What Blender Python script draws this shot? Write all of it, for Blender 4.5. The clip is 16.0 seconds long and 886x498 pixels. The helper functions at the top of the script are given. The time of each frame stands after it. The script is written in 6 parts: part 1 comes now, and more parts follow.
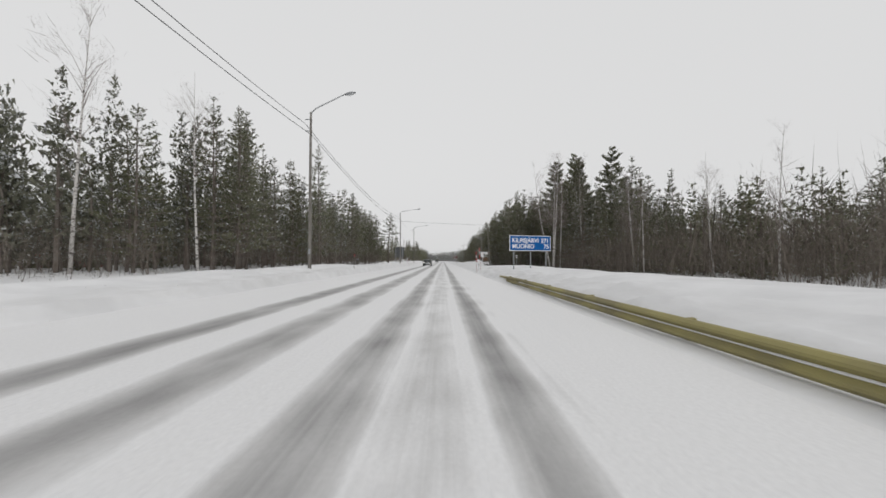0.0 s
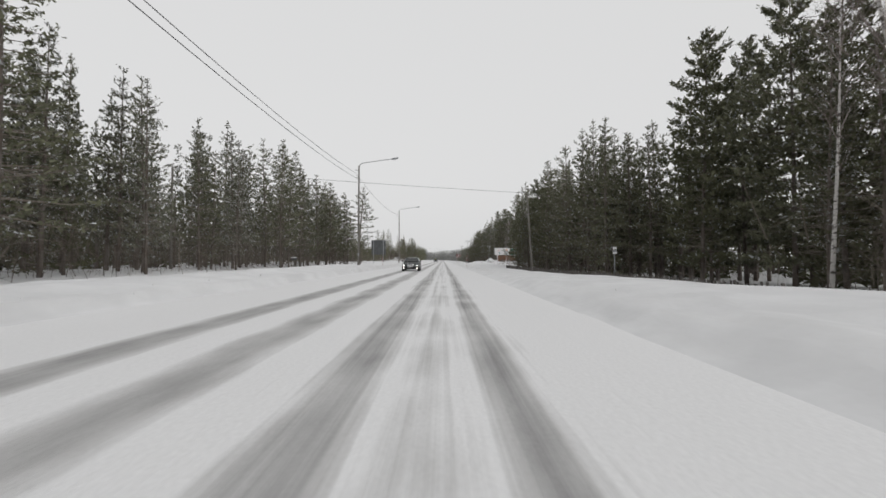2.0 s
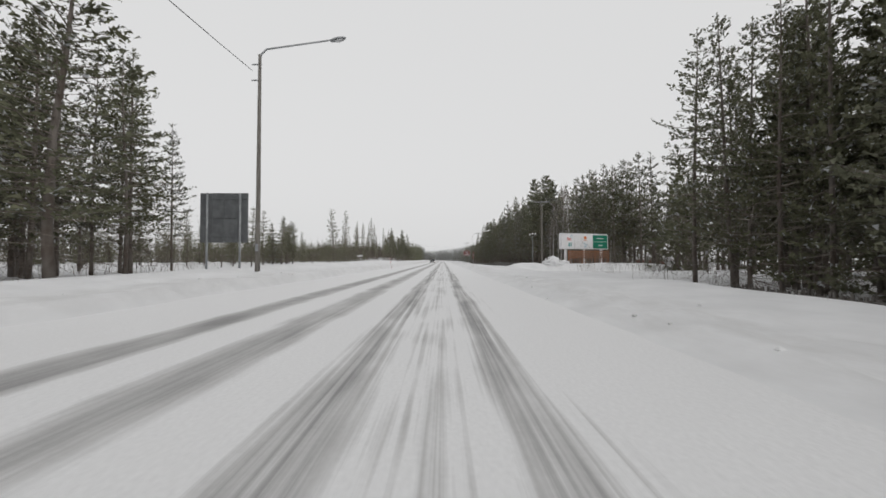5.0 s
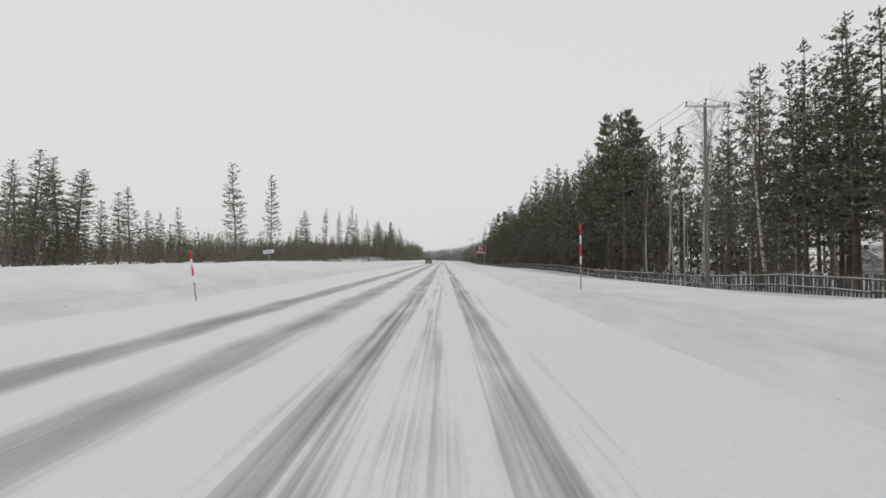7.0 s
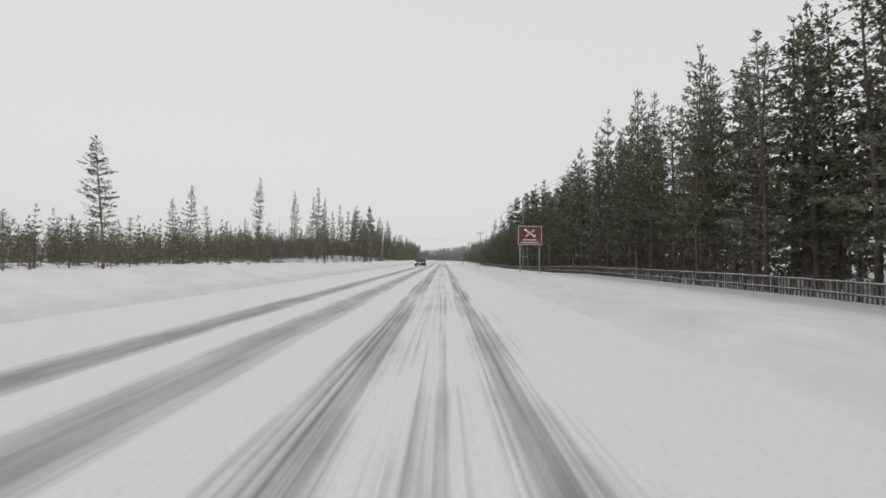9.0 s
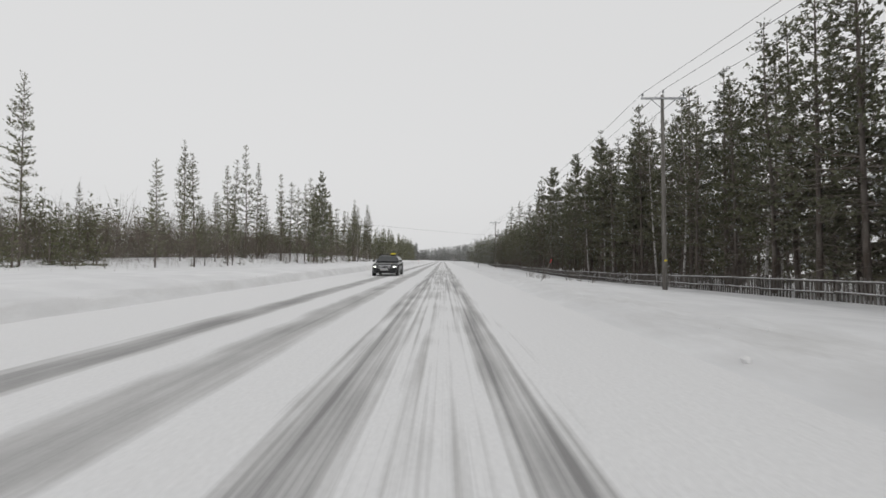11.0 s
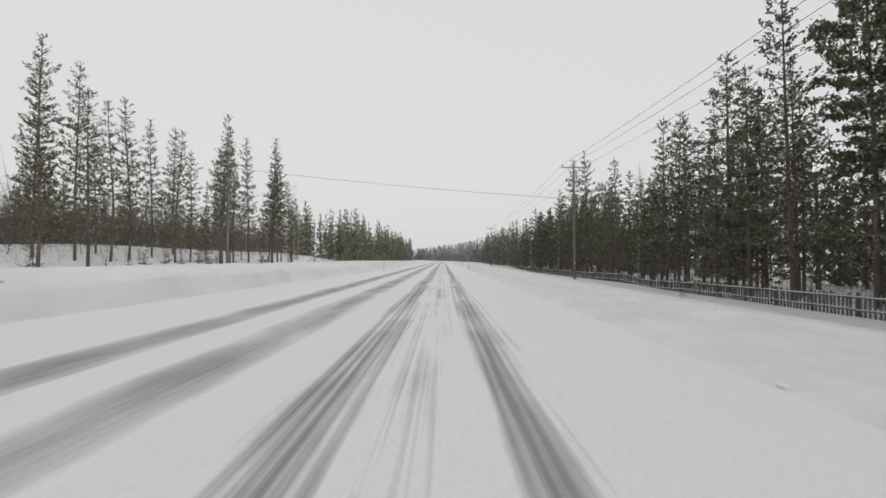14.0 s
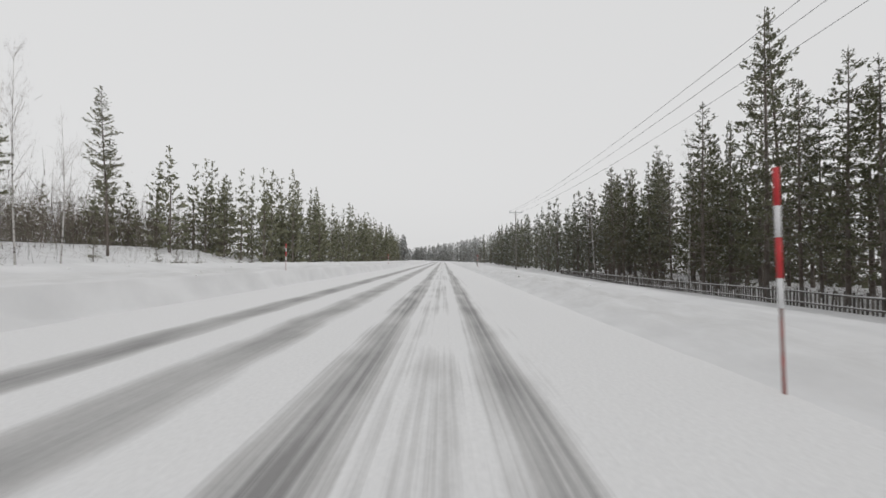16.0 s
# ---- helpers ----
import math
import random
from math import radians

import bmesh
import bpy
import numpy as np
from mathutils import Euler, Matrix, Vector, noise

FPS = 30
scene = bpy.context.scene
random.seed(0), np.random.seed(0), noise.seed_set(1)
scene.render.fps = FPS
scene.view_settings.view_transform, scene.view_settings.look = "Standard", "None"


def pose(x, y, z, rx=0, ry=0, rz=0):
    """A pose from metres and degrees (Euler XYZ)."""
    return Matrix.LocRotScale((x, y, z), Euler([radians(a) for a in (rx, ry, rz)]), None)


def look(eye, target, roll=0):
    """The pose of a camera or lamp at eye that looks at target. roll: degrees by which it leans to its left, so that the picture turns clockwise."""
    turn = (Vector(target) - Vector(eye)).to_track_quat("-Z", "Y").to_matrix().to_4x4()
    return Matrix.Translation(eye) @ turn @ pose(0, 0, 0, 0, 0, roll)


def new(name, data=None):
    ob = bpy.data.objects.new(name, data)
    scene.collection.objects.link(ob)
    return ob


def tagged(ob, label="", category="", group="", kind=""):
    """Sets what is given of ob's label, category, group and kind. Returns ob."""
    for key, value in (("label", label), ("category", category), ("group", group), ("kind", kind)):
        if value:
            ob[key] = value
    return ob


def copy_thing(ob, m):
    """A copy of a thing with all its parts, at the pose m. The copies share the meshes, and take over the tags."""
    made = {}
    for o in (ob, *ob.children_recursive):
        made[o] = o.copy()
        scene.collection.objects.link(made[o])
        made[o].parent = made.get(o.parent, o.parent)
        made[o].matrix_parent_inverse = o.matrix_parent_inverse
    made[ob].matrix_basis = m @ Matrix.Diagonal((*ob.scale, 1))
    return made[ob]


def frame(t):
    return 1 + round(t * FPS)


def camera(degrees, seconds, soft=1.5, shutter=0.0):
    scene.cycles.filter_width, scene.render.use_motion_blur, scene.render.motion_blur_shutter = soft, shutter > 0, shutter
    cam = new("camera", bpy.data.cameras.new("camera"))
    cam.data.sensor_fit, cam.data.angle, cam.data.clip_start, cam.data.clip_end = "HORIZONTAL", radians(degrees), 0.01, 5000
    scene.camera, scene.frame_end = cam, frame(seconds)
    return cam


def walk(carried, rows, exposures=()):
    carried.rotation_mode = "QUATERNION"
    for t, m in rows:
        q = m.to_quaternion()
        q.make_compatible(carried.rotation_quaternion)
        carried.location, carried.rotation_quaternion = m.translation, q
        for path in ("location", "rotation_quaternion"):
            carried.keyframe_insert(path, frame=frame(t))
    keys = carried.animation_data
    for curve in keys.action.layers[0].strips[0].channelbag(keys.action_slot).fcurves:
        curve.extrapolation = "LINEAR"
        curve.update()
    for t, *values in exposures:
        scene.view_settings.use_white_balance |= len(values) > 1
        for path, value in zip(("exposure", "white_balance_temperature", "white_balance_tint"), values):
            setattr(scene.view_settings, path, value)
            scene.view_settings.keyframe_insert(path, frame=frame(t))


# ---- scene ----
cam = camera(94.0, 16.0, soft=1.6, shutter=0.06)
SPEED = 22.0      # metres a second along a straight road
EYE = 1.15
# seconds, pitch above the level, roll
TILTS = [(0.0, 1.6, 0.0), (0.5, 1.6, 0.0), (1.0, 1.5, 0.0), (1.5, 1.4, 0.0), (2.0, 1.5, 0.0), (2.5, 1.8, 0.0), (3.0, 1.7, 0.0), (3.5, 1.5, 0.0),
         (4.0, 1.5, 0.0), (4.5, 1.5, 0.0), (6.0, 1.5, 0.0), (6.5, 1.5, 0.0), (7.0, 1.5, 0.0), (7.5, 1.5, 0.0), (8.0, 1.5, 0.0), (8.5, 1.5, 0.0), (9.0, 1.5, 0.0),
         (9.5, 1.5, 0.0), (11.0, 1.5, 0.0), (11.5, 1.5, 0.0), (12.0, 1.5, 0.0), (12.5, 1.5, 0.0), (13.0, 1.5, 0.0), (13.5, 1.5, 0.0), (14.0, 1.5, 0.0),
         (14.5, 1.5, 0.0), (15.0, 1.5, 0.0), (15.5, 1.5, 0.0), (16.0, 1.5, 0.0)]
walk(cam, [(t, pose(0, SPEED * t, EYE, 90 + p, r, 0)) for t, p, r in TILTS])

# ---- daylight: an even overcast sky with a weak wide sun ----
world = bpy.data.worlds.new("sky")
scene.world = world
world.use_nodes = True
wn, wl = world.node_tree.nodes, world.node_tree.links
wn.clear()
sky = wn.new("ShaderNodeTexSky")
sky.sky_type, sky.sun_disc = "NISHITA", False
sky.sun_elevation, sky.sun_rotation = radians(24), radians(150)
sky.air_density, sky.dust_density, sky.ozone_density = 1.0, 6.0, 1.0
grey = wn.new("ShaderNodeHueSaturation")
grey.inputs["Saturation"].default_value = 0.06
cloud = wn.new("ShaderNodeMix")
cloud.data_type = "RGBA"
cloud.inputs[0].default_value = 0.88
cloud.inputs[7].default_value = (7.04, 7.05, 7.08, 1)
back = wn.new("ShaderNodeBackground")
back.inputs["Strength"].default_value = 0.109
wout = wn.new("ShaderNodeOutputWorld")
wl.new(sky.outputs[0], grey.inputs["Color"])
wl.new(grey.outputs[0], cloud.inputs[6])
wl.new(cloud.outputs[2], back.inputs["Color"])
wl.new(back.outputs[0], wout.inputs["Surface"])
sun = new("sun", bpy.data.lights.new("sun", "SUN"))
sun.data.energy, sun.data.angle, sun.data.color = 0.6, radians(25), (1.0, 0.98, 0.95)
sun.matrix_world = look((40, -60, 45), (0, 0, 0))
scene.view_settings.exposure = 0.0


# ---- materials ----
def material(name, colour, rough=0.6, metal=0.0, other=None, scale=8.0, detail=5.0, low=0.4, high=0.6, bump=0.0, bump_scale=30.0, space="Object", stretch=(1, 1, 1), emit=0.0, island=0.0, spec=0.5):
    """A surface of two colours mixed by noise, with fine relief."""
    m = bpy.data.materials.new(name)
    m.use_nodes = True
    n, l = m.node_tree.nodes, m.node_tree.links
    p = n["Principled BSDF"]
    p.inputs["Roughness"].default_value, p.inputs["Metallic"].default_value = rough, metal
    p.inputs["Specular IOR Level"].default_value = spec
    p.inputs["Base Color"].default_value = (*colour, 1)
    co = n.new("ShaderNodeTexCoord")
    mp = n.new("ShaderNodeMapping")
    mp.inputs["Scale"].default_value = stretch
    if space == "World":
        geo = n.new("ShaderNodeNewGeometry")
        l.new(geo.outputs["Position"], mp.inputs["Vector"])
    else:
        l.new(co.outputs[space], mp.inputs["Vector"])
    last = None
    if other:
        tex = n.new("ShaderNodeTexNoise")
        tex.inputs["Scale"].default_value, tex.inputs["Detail"].default_value = scale, detail
        l.new(mp.outputs[0], tex.inputs["Vector"])
        step = n.new("ShaderNodeMapRange")
        step.inputs[1].default_value, step.inputs[2].default_value = low, high
        l.new(tex.outputs["Fac"], step.inputs[0])
        mix = n.new("ShaderNodeMix")
        mix.data_type = "RGBA"
        mix.inputs[6].default_value, mix.inputs[7].default_value = (*colour, 1), (*other, 1)
        l.new(step.outputs[0], mix.inputs[0])
        last = mix.outputs[2]
    if island:
        geo2 = n.new("ShaderNodeNewGeometry")
        hsv = n.new("ShaderNodeHueSaturation")
        val = n.new("ShaderNodeMapRange")
        val.inputs[3].default_value, val.inputs[4].default_value = 1 - island, 1 + island
        l.new(geo2.outputs["Random Per Island"], val.inputs[0])
        l.new(val.outputs[0], hsv.inputs["Value"])
        if last:
            l.new(last, hsv.inputs["Color"])
        else:
            hsv.inputs["Color"].default_value = (*colour, 1)
        last = hsv.outputs[0]
    if last:
        l.new(last, p.inputs["Base Color"])
    if bump:
        bt = n.new("ShaderNodeTexNoise")
        bt.inputs["Scale"].default_value, bt.inputs["Detail"].default_value = bump_scale, 6
        l.new(mp.outputs[0], bt.inputs["Vector"])
        b = n.new("ShaderNodeBump")
        b.inputs["Strength"].default_value, b.inputs["Distance"].default_value = bump, 0.03
        l.new(bt.outputs["Fac"], b.inputs["Height"])
        l.new(b.outputs[0], p.inputs["Normal"])
    if emit:
        p.inputs["Emission Color"].default_value = (*colour, 1)
        p.inputs["Emission Strength"].default_value = emit
    return m


def needle_material(name, dark, light, snow=0.12):
    """Needles: greens that vary tuft by tuft and tree by tree, with some tufts holding snow."""
    m = bpy.data.materials.new(name)
    m.use_nodes = True
    n, l = m.node_tree.nodes, m.node_tree.links
    p = n["Principled BSDF"]
    p.inputs["Roughness"].default_value = 0.75
    p.inputs["Specular IOR Level"].default_value = 0.2
    geo, info = n.new("ShaderNodeNewGeometry"), n.new("ShaderNodeObjectInfo")
    mix = n.new("ShaderNodeMix")
    mix.data_type = "RGBA"
    mix.inputs[6].default_value, mix.inputs[7].default_value = (*dark, 1), (*light, 1)
    # clumps painted lighter and darker for branch-level light and shade; blades differ a little
    where = n.new("ShaderNodeTexCoord")
    clump = n.new("ShaderNodeTexNoise")
    clump.inputs["Scale"].default_value, clump.inputs["Detail"].default_value = 1.1, 3
    l.new(where.outputs["Object"], clump.inputs["Vector"])
    spread = n.new("ShaderNodeMapRange")
    spread.inputs[1].default_value, spread.inputs[2].default_value = 0.36, 0.64
    l.new(clump.outputs["Fac"], spread.inputs[0])
    half = n.new("ShaderNodeMix")
    half.inputs[0].default_value = 0.4
    l.new(spread.outputs[0], half.inputs[2])
    l.new(geo.outputs["Random Per Island"], half.inputs[3])
    l.new(half.outputs[0], mix.inputs[0])
    hsv = n.new("ShaderNodeHueSaturation")
    val = n.new("ShaderNodeMapRange")
    val.inputs[3].default_value, val.inputs[4].default_value = 0.75, 1.3
    sat = n.new("ShaderNodeMapRange")
    sat.inputs[3].default_value, sat.inputs[4].default_value = 1.15, 0.8
    l.new(info.outputs["Random"], val.inputs[0])
    l.new(info.outputs["Random"], sat.inputs[0])
    l.new(val.outputs[0], hsv.inputs["Value"])
    l.new(sat.outputs[0], hsv.inputs["Saturation"])
    l.new(mix.outputs[2], hsv.inputs["Color"])
    tex = n.new("ShaderNodeTexWhiteNoise")
    tex.noise_dimensions = "1D"
    l.new(geo.outputs["Random Per Island"], tex.inputs["W"])
    cut = n.new("ShaderNodeMapRange")
    cut.inputs[1].default_value, cut.inputs[2].default_value = 0.0, 0.08
    drift = n.new("ShaderNodeTexNoise")
    drift.inputs["Scale"].default_value, drift.inputs["Detail"].default_value = 2.8, 3
    l.new(where.outputs["Object"], drift.inputs["Vector"])
    held = n.new("ShaderNodeMapRange")
    held.inputs[1].default_value, held.inputs[2].default_value = 0.47, 0.66
    held.inputs[3].default_value, held.inputs[4].default_value = 0.02, 2.3 * snow
    l.new(drift.outputs["Fac"], held.inputs[0])
    over = n.new("ShaderNodeMath")
    over.operation = "SUBTRACT"
    l.new(held.outputs[0], over.inputs[0])
    l.new(tex.outputs["Value"], over.inputs[1])
    l.new(over.outputs[0], cut.inputs[0])
    top = n.new("ShaderNodeMix")
    top.data_type = "RGBA"
    top.inputs[7].default_value = (0.47, 0.48, 0.49, 1)
    l.new(cut.outputs[0], top.inputs[0])
    l.new(hsv.outputs[0], top.inputs[6])
    l.new(top.outputs[2], p.inputs["Base Color"])
    return m


def road_material():
    """Packed snow with bare grey wheel tracks that streak along the road."""
    m = bpy.data.materials.new("snowy_road")
    m.use_nodes = True
    n, l = m.node_tree.nodes, m.node_tree.links
    p = n["Principled BSDF"]
    uv = n.new("ShaderNodeTexCoord")
    sep = n.new("ShaderNodeSeparateXYZ")
    l.new(uv.outputs["UV"], sep.inputs[0])

    def noise_of(sx, sy, scale, detail, off=0.0):
        mp = n.new("ShaderNodeMapping")
        mp.inputs["Scale"].default_value, mp.inputs["Location"].default_value = (sx, sy, 1), (off, off, 0)
        l.new(uv.outputs["UV"], mp.inputs["Vector"])
        t = n.new("ShaderNodeTexNoise")
        t.inputs["Scale"].default_value, t.inputs["Detail"].default_value = scale, detail
        l.new(mp.outputs[0], t.inputs["Vector"])
        return t.outputs["Fac"]

    def calc(op, a, b=None, c=None):
        q = n.new("ShaderNodeMath")
        q.operation = op
        for k, v in enumerate((a, b, c)):
            if v is None:
                continue
            if isinstance(v, (int, float)):
                q.inputs[k].default_value = v
            else:
                l.new(v, q.inputs[k])
        return q.outputs[0]

    def band(x0, half, soft, strength):
        d = calc("ABSOLUTE", calc("SUBTRACT", wob, x0))
        r = n.new("ShaderNodeMapRange")
        r.interpolation_type = "SMOOTHSTEP"
        r.inputs[1].default_value, r.inputs[2].default_value = half + soft, half - soft
        r.inputs[3].default_value, r.inputs[4].default_value = 0, strength
        l.new(d, r.inputs[0])
        return r.outputs[0]

    drift = noise_of(0.0, 0.03, 1.0, 2)
    wob = calc("ADD", sep.outputs[0], calc("MULTIPLY", calc("SUBTRACT", drift, 0.5), 0.25))
    fine = noise_of(5.0, 0.10, 1.6, 5, 3.0)      # long streaks
    lumps = noise_of(1.0, 0.35, 1.5, 6, 9.0)     # patches of packed snow
    grain = noise_of(6.0, 6.0, 4.0, 4, 1.0)
    total = None
    for x0, half, soft, strength in ((-4.15, 0.40, 0.28, 0.95), (-2.48, 0.42, 0.34, 0.85), (-0.90, 0.32, 0.24, 0.92), (0.62, 0.24, 0.20, 0.95), (-0.15, 0.45, 0.4, 0.42), (1.0, 0.2, 0.2, 0.3)):
        b = band(x0, half, soft, strength)
        total = b if total is None else calc("MAXIMUM", total, b)
    # a stretch of the near lane worn almost bare
    bare_in, bare_out = n.new("ShaderNodeMapRange"), n.new("ShaderNodeMapRange")
    bare_in.inputs[1].default_value, bare_in.inputs[2].default_value, bare_in.inputs[4].default_value = 236.0, 262.0, 0.72
    bare_out.inputs[1].default_value, bare_out.inputs[2].default_value, bare_out.inputs[3].default_value, bare_out.inputs[4].default_value = 284.0, 304.0, 1.0, 0.0
    l.new(sep.outputs[1], bare_in.inputs[0])
    l.new(sep.outputs[1], bare_out.inputs[0])
    bare = calc("MULTIPLY", calc("MULTIPLY", bare_in.outputs[0], bare_out.outputs[0]), band(-0.15, 1.05, 0.25, 1.0))
    total = calc("MAXIMUM", total, bare)
    # the tracks are eaten by streaks of snow
    stretch_ = noise_of(0.0, 0.018, 1.0, 1, 5.0)
    lane = n.new("ShaderNodeMapRange")           # the other lane is worn more evenly
    lane.inputs[1].default_value, lane.inputs[2].default_value, lane.inputs[3].default_value = -2.0, -1.4, 0.3
    l.new(sep.outputs[0], lane.inputs[0])
    worn_on = n.new("ShaderNodeMapRange")        # smooth ice at first, streaked farther on
    worn_on.inputs[1].default_value, worn_on.inputs[2].default_value, worn_on.inputs[3].default_value = 40.0, 80.0, 0.2
    l.new(sep.outputs[1], worn_on.inputs[0])
    lane_ = calc("MULTIPLY", lane.outputs[0], worn_on.outputs[0])
    streaky = calc("MULTIPLY", calc("MULTIPLY_ADD", stretch_, 3.2, 0.1), lane_)
    worn = calc("ADD", total, calc("MULTIPLY", calc("SUBTRACT", fine, 0.54), streaky))
    worn = calc("ADD", worn, calc("MULTIPLY", calc("SUBTRACT", lumps, 0.52), 1.1))
    lines = noise_of(17.0, 0.07, 1.0, 3, 7.0)    # thin lines of loose snow
    worn = calc("ADD", worn, calc("MULTIPLY", calc("SUBTRACT", lines, 0.55), calc("MULTIPLY", calc("MULTIPLY_ADD", stretch_, 2.4, 0.3), lane_)))
    worn = calc("MULTIPLY", worn, calc("MINIMUM", calc("MULTIPLY", total, 2.5), 1.0))
    r = n.new("ShaderNodeMapRange")
    r.inputs[1].default_value, r.inputs[2].default_value = 0.15, 1.1
    l.new(worn, r.inputs[0])
    ice = n.new("ShaderNodeValToRGB")
    ice.color_ramp.elements[0].color = (0.735, 0.735, 0.74, 1)
    ice.color_ramp.elements[1].color = (0.25, 0.247, 0.246, 1)
    mid = ice.color_ramp.elements.new(0.45)
    mid.color = (0.50, 0.497, 0.495, 1)
    l.new(r.outputs[0], ice.inputs[0])
    hsv = n.new("ShaderNodeHueSaturation")
    l.new(ice.outputs[0], hsv.inputs["Color"])
    v = n.new("ShaderNodeMapRange")
    v.inputs[3].default_value, v.inputs[4].default_value = 0.86, 1.1
    l.new(grain, v.inputs[0])
    l.new(v.outputs[0], hsv.inputs["Value"])
    l.new(hsv.outputs[0], p.inputs["Base Color"])
    p.inputs["Roughness"].default_value = 0.65
    p.inputs["Specular IOR Level"].default_value = 0.3
    bm_ = n.new("ShaderNodeBump")
    bm_.inputs["Strength"].default_value, bm_.inputs["Distance"].default_value = 0.5, 0.03
    l.new(calc("ADD", calc("MULTIPLY", fine, 1.0), calc("MULTIPLY", grain, 0.4)), bm_.inputs["Height"])
    l.new(bm_.outputs[0], p.inputs["Normal"])
    return m


def snow_ground_material():
    """Fresh snow, gritty with churned clods along ploughed edges, bank shade painted in grey."""
    m = SNOW.copy()
    m.name = "ploughed_snow"
    n, l = m.node_tree.nodes, m.node_tree.links
    p = n["Principled BSDF"]
    old = p.inputs["Base Color"].links[0].from_socket
    uv = n.new("ShaderNodeTexCoord")
    sep = n.new("ShaderNodeSeparateXYZ")
    l.new(uv.outputs["UV"], sep.inputs[0])
    mp = n.new("ShaderNodeMapping")
    mp.inputs["Scale"].default_value = (1.2, 0.35, 1)
    l.new(uv.outputs["UV"], mp.inputs["Vector"])
    tex = n.new("ShaderNodeTexNoise")
    tex.inputs["Scale"].default_value, tex.inputs["Detail"].default_value, tex.inputs["Roughness"].default_value = 1.6, 9, 0.7
    l.new(mp.outputs[0], tex.inputs["Vector"])
    cut = n.new("ShaderNodeMapRange")
    cut.inputs[1].default_value, cut.inputs[2].default_value = 0.38, 0.66
    l.new(tex.outputs["Fac"], cut.inputs[0])
    # the grey comes and goes along the road
    along = n.new("ShaderNodeMapping")
    along.inputs["Scale"].default_value, along.inputs["Location"].default_value = (0, 0.022, 0), (0, 4.2, 0)
    l.new(uv.outputs["UV"], along.inputs["Vector"])
    slow = n.new("ShaderNodeTexNoise")
    slow.inputs["Scale"].default_value, slow.inputs["Detail"].default_value = 1.0, 1
    l.new(along.outputs[0], slow.inputs["Vector"])
    gain = n.new("ShaderNodeMapRange")
    gain.inputs[1].default_value, gain.inputs[2].default_value, gain.inputs[3].default_value = 0.35, 0.62, 0.25
    l.new(slow.outputs["Fac"], gain.inputs[0])
    near = None
    for x0, half in ((4.2, 1.6), (-8.2, 0.9)):
        sub = n.new("ShaderNodeMath")
        sub.operation = "SUBTRACT"
        sub.inputs[1].default_value = x0
        l.new(sep.outputs[0], sub.inputs[0])
        ab = n.new("ShaderNodeMath")
        ab.operation = "ABSOLUTE"
        l.new(sub.outputs[0], ab.inputs[0])
        r = n.new("ShaderNodeMapRange")
        r.inputs[1].default_value, r.inputs[2].default_value = half, half * 0.2
        l.new(ab.outputs[0], r.inputs[0])
        if near is None:
            near = r.outputs[0]
        else:
            mx = n.new("ShaderNodeMath")
            mx.operation = "MAXIMUM"
            l.new(near, mx.inputs[0])
            l.new(r.outputs[0], mx.inputs[1])
            near = mx.outputs[0]
    mul = n.new("ShaderNodeMath")
    mul.operation = "MULTIPLY"
    l.new(near, mul.inputs[0])
    l.new(cut.outputs[0], mul.inputs[1])
    grit_shade = n.new("ShaderNodeMath")
    grit_shade.operation = "MULTIPLY"
    l.new(mul.outputs[0], grit_shade.inputs[0])
    l.new(gain.outputs[0], grit_shade.inputs[1])
    mix = n.new("ShaderNodeMix")
    mix.data_type = "RGBA"
    # one grey for the dirt and for the soft shade on bank faces
    mix.inputs[7].default_value = (0.54, 0.537, 0.534, 1)
    l.new(grit_shade.outputs[0], mix.inputs[0])
    l.new(old, mix.inputs[6])
    l.new(mix.outputs[2], p.inputs["Base Color"])
    return m


SNOW = material("snow", (0.725, 0.727, 0.735), 0.7, other=(0.645, 0.647, 0.655), scale=0.7, detail=8, low=0.35, high=0.65, bump=0.8, bump_scale=3.0, space="World", spec=0.25)
PLOUGHED = snow_ground_material()
ROAD = road_material()
BARK = material("pine_bark", (0.10, 0.080, 0.066), 0.9, other=(0.165, 0.145, 0.13), scale=3.0, bump=0.8, bump_scale=25, stretch=(1, 1, 0.3))
LIMB = material("pine_limb", (0.15, 0.12, 0.10), 0.9, other=(0.235, 0.21, 0.185), scale=6.0)
NEEDLE = needle_material("pine_needles", (0.084, 0.088, 0.054), (0.172, 0.174, 0.112), 0.11)
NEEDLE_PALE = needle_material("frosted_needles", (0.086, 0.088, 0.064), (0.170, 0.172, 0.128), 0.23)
# woods at middle distance: a step paler, painting in thin haze
NEEDLE_MID_HAZE = needle_material("half_hazed_needles", (0.092, 0.097, 0.070), (0.18, 0.18, 0.135), 0.20)
# farthest woods: colour and snow share lifted to stand in for distance haze
NEEDLE_FAR = needle_material("haze_paled_needles", (0.15, 0.155, 0.143), (0.27, 0.27, 0.25), 0.45)
NEEDLE_YOUNG = needle_material("young_needles", (0.086, 0.089, 0.050), (0.170, 0.170, 0.104), 0.11)
BIRCH = material("birch_bark", (0.50, 0.48, 0.46), 0.8, other=(0.07, 0.06, 0.055), scale=4.0, low=0.52, high=0.62, stretch=(1, 1, 2.2), bump=0.3)
TWIG = material("birch_twig", (0.14, 0.11, 0.10), 0.9, other=(0.25, 0.22, 0.21), scale=2.0, island=0.3)
BRUSH = material("bare_brush", (0.095, 0.078, 0.064), 0.95, other=(0.155, 0.134, 0.113), scale=0.8, island=0.45)
STEEL = material("galvanised_steel", (0.36, 0.37, 0.38), 0.5, 0.6, other=(0.27, 0.28, 0.29), scale=4, bump=0.1)
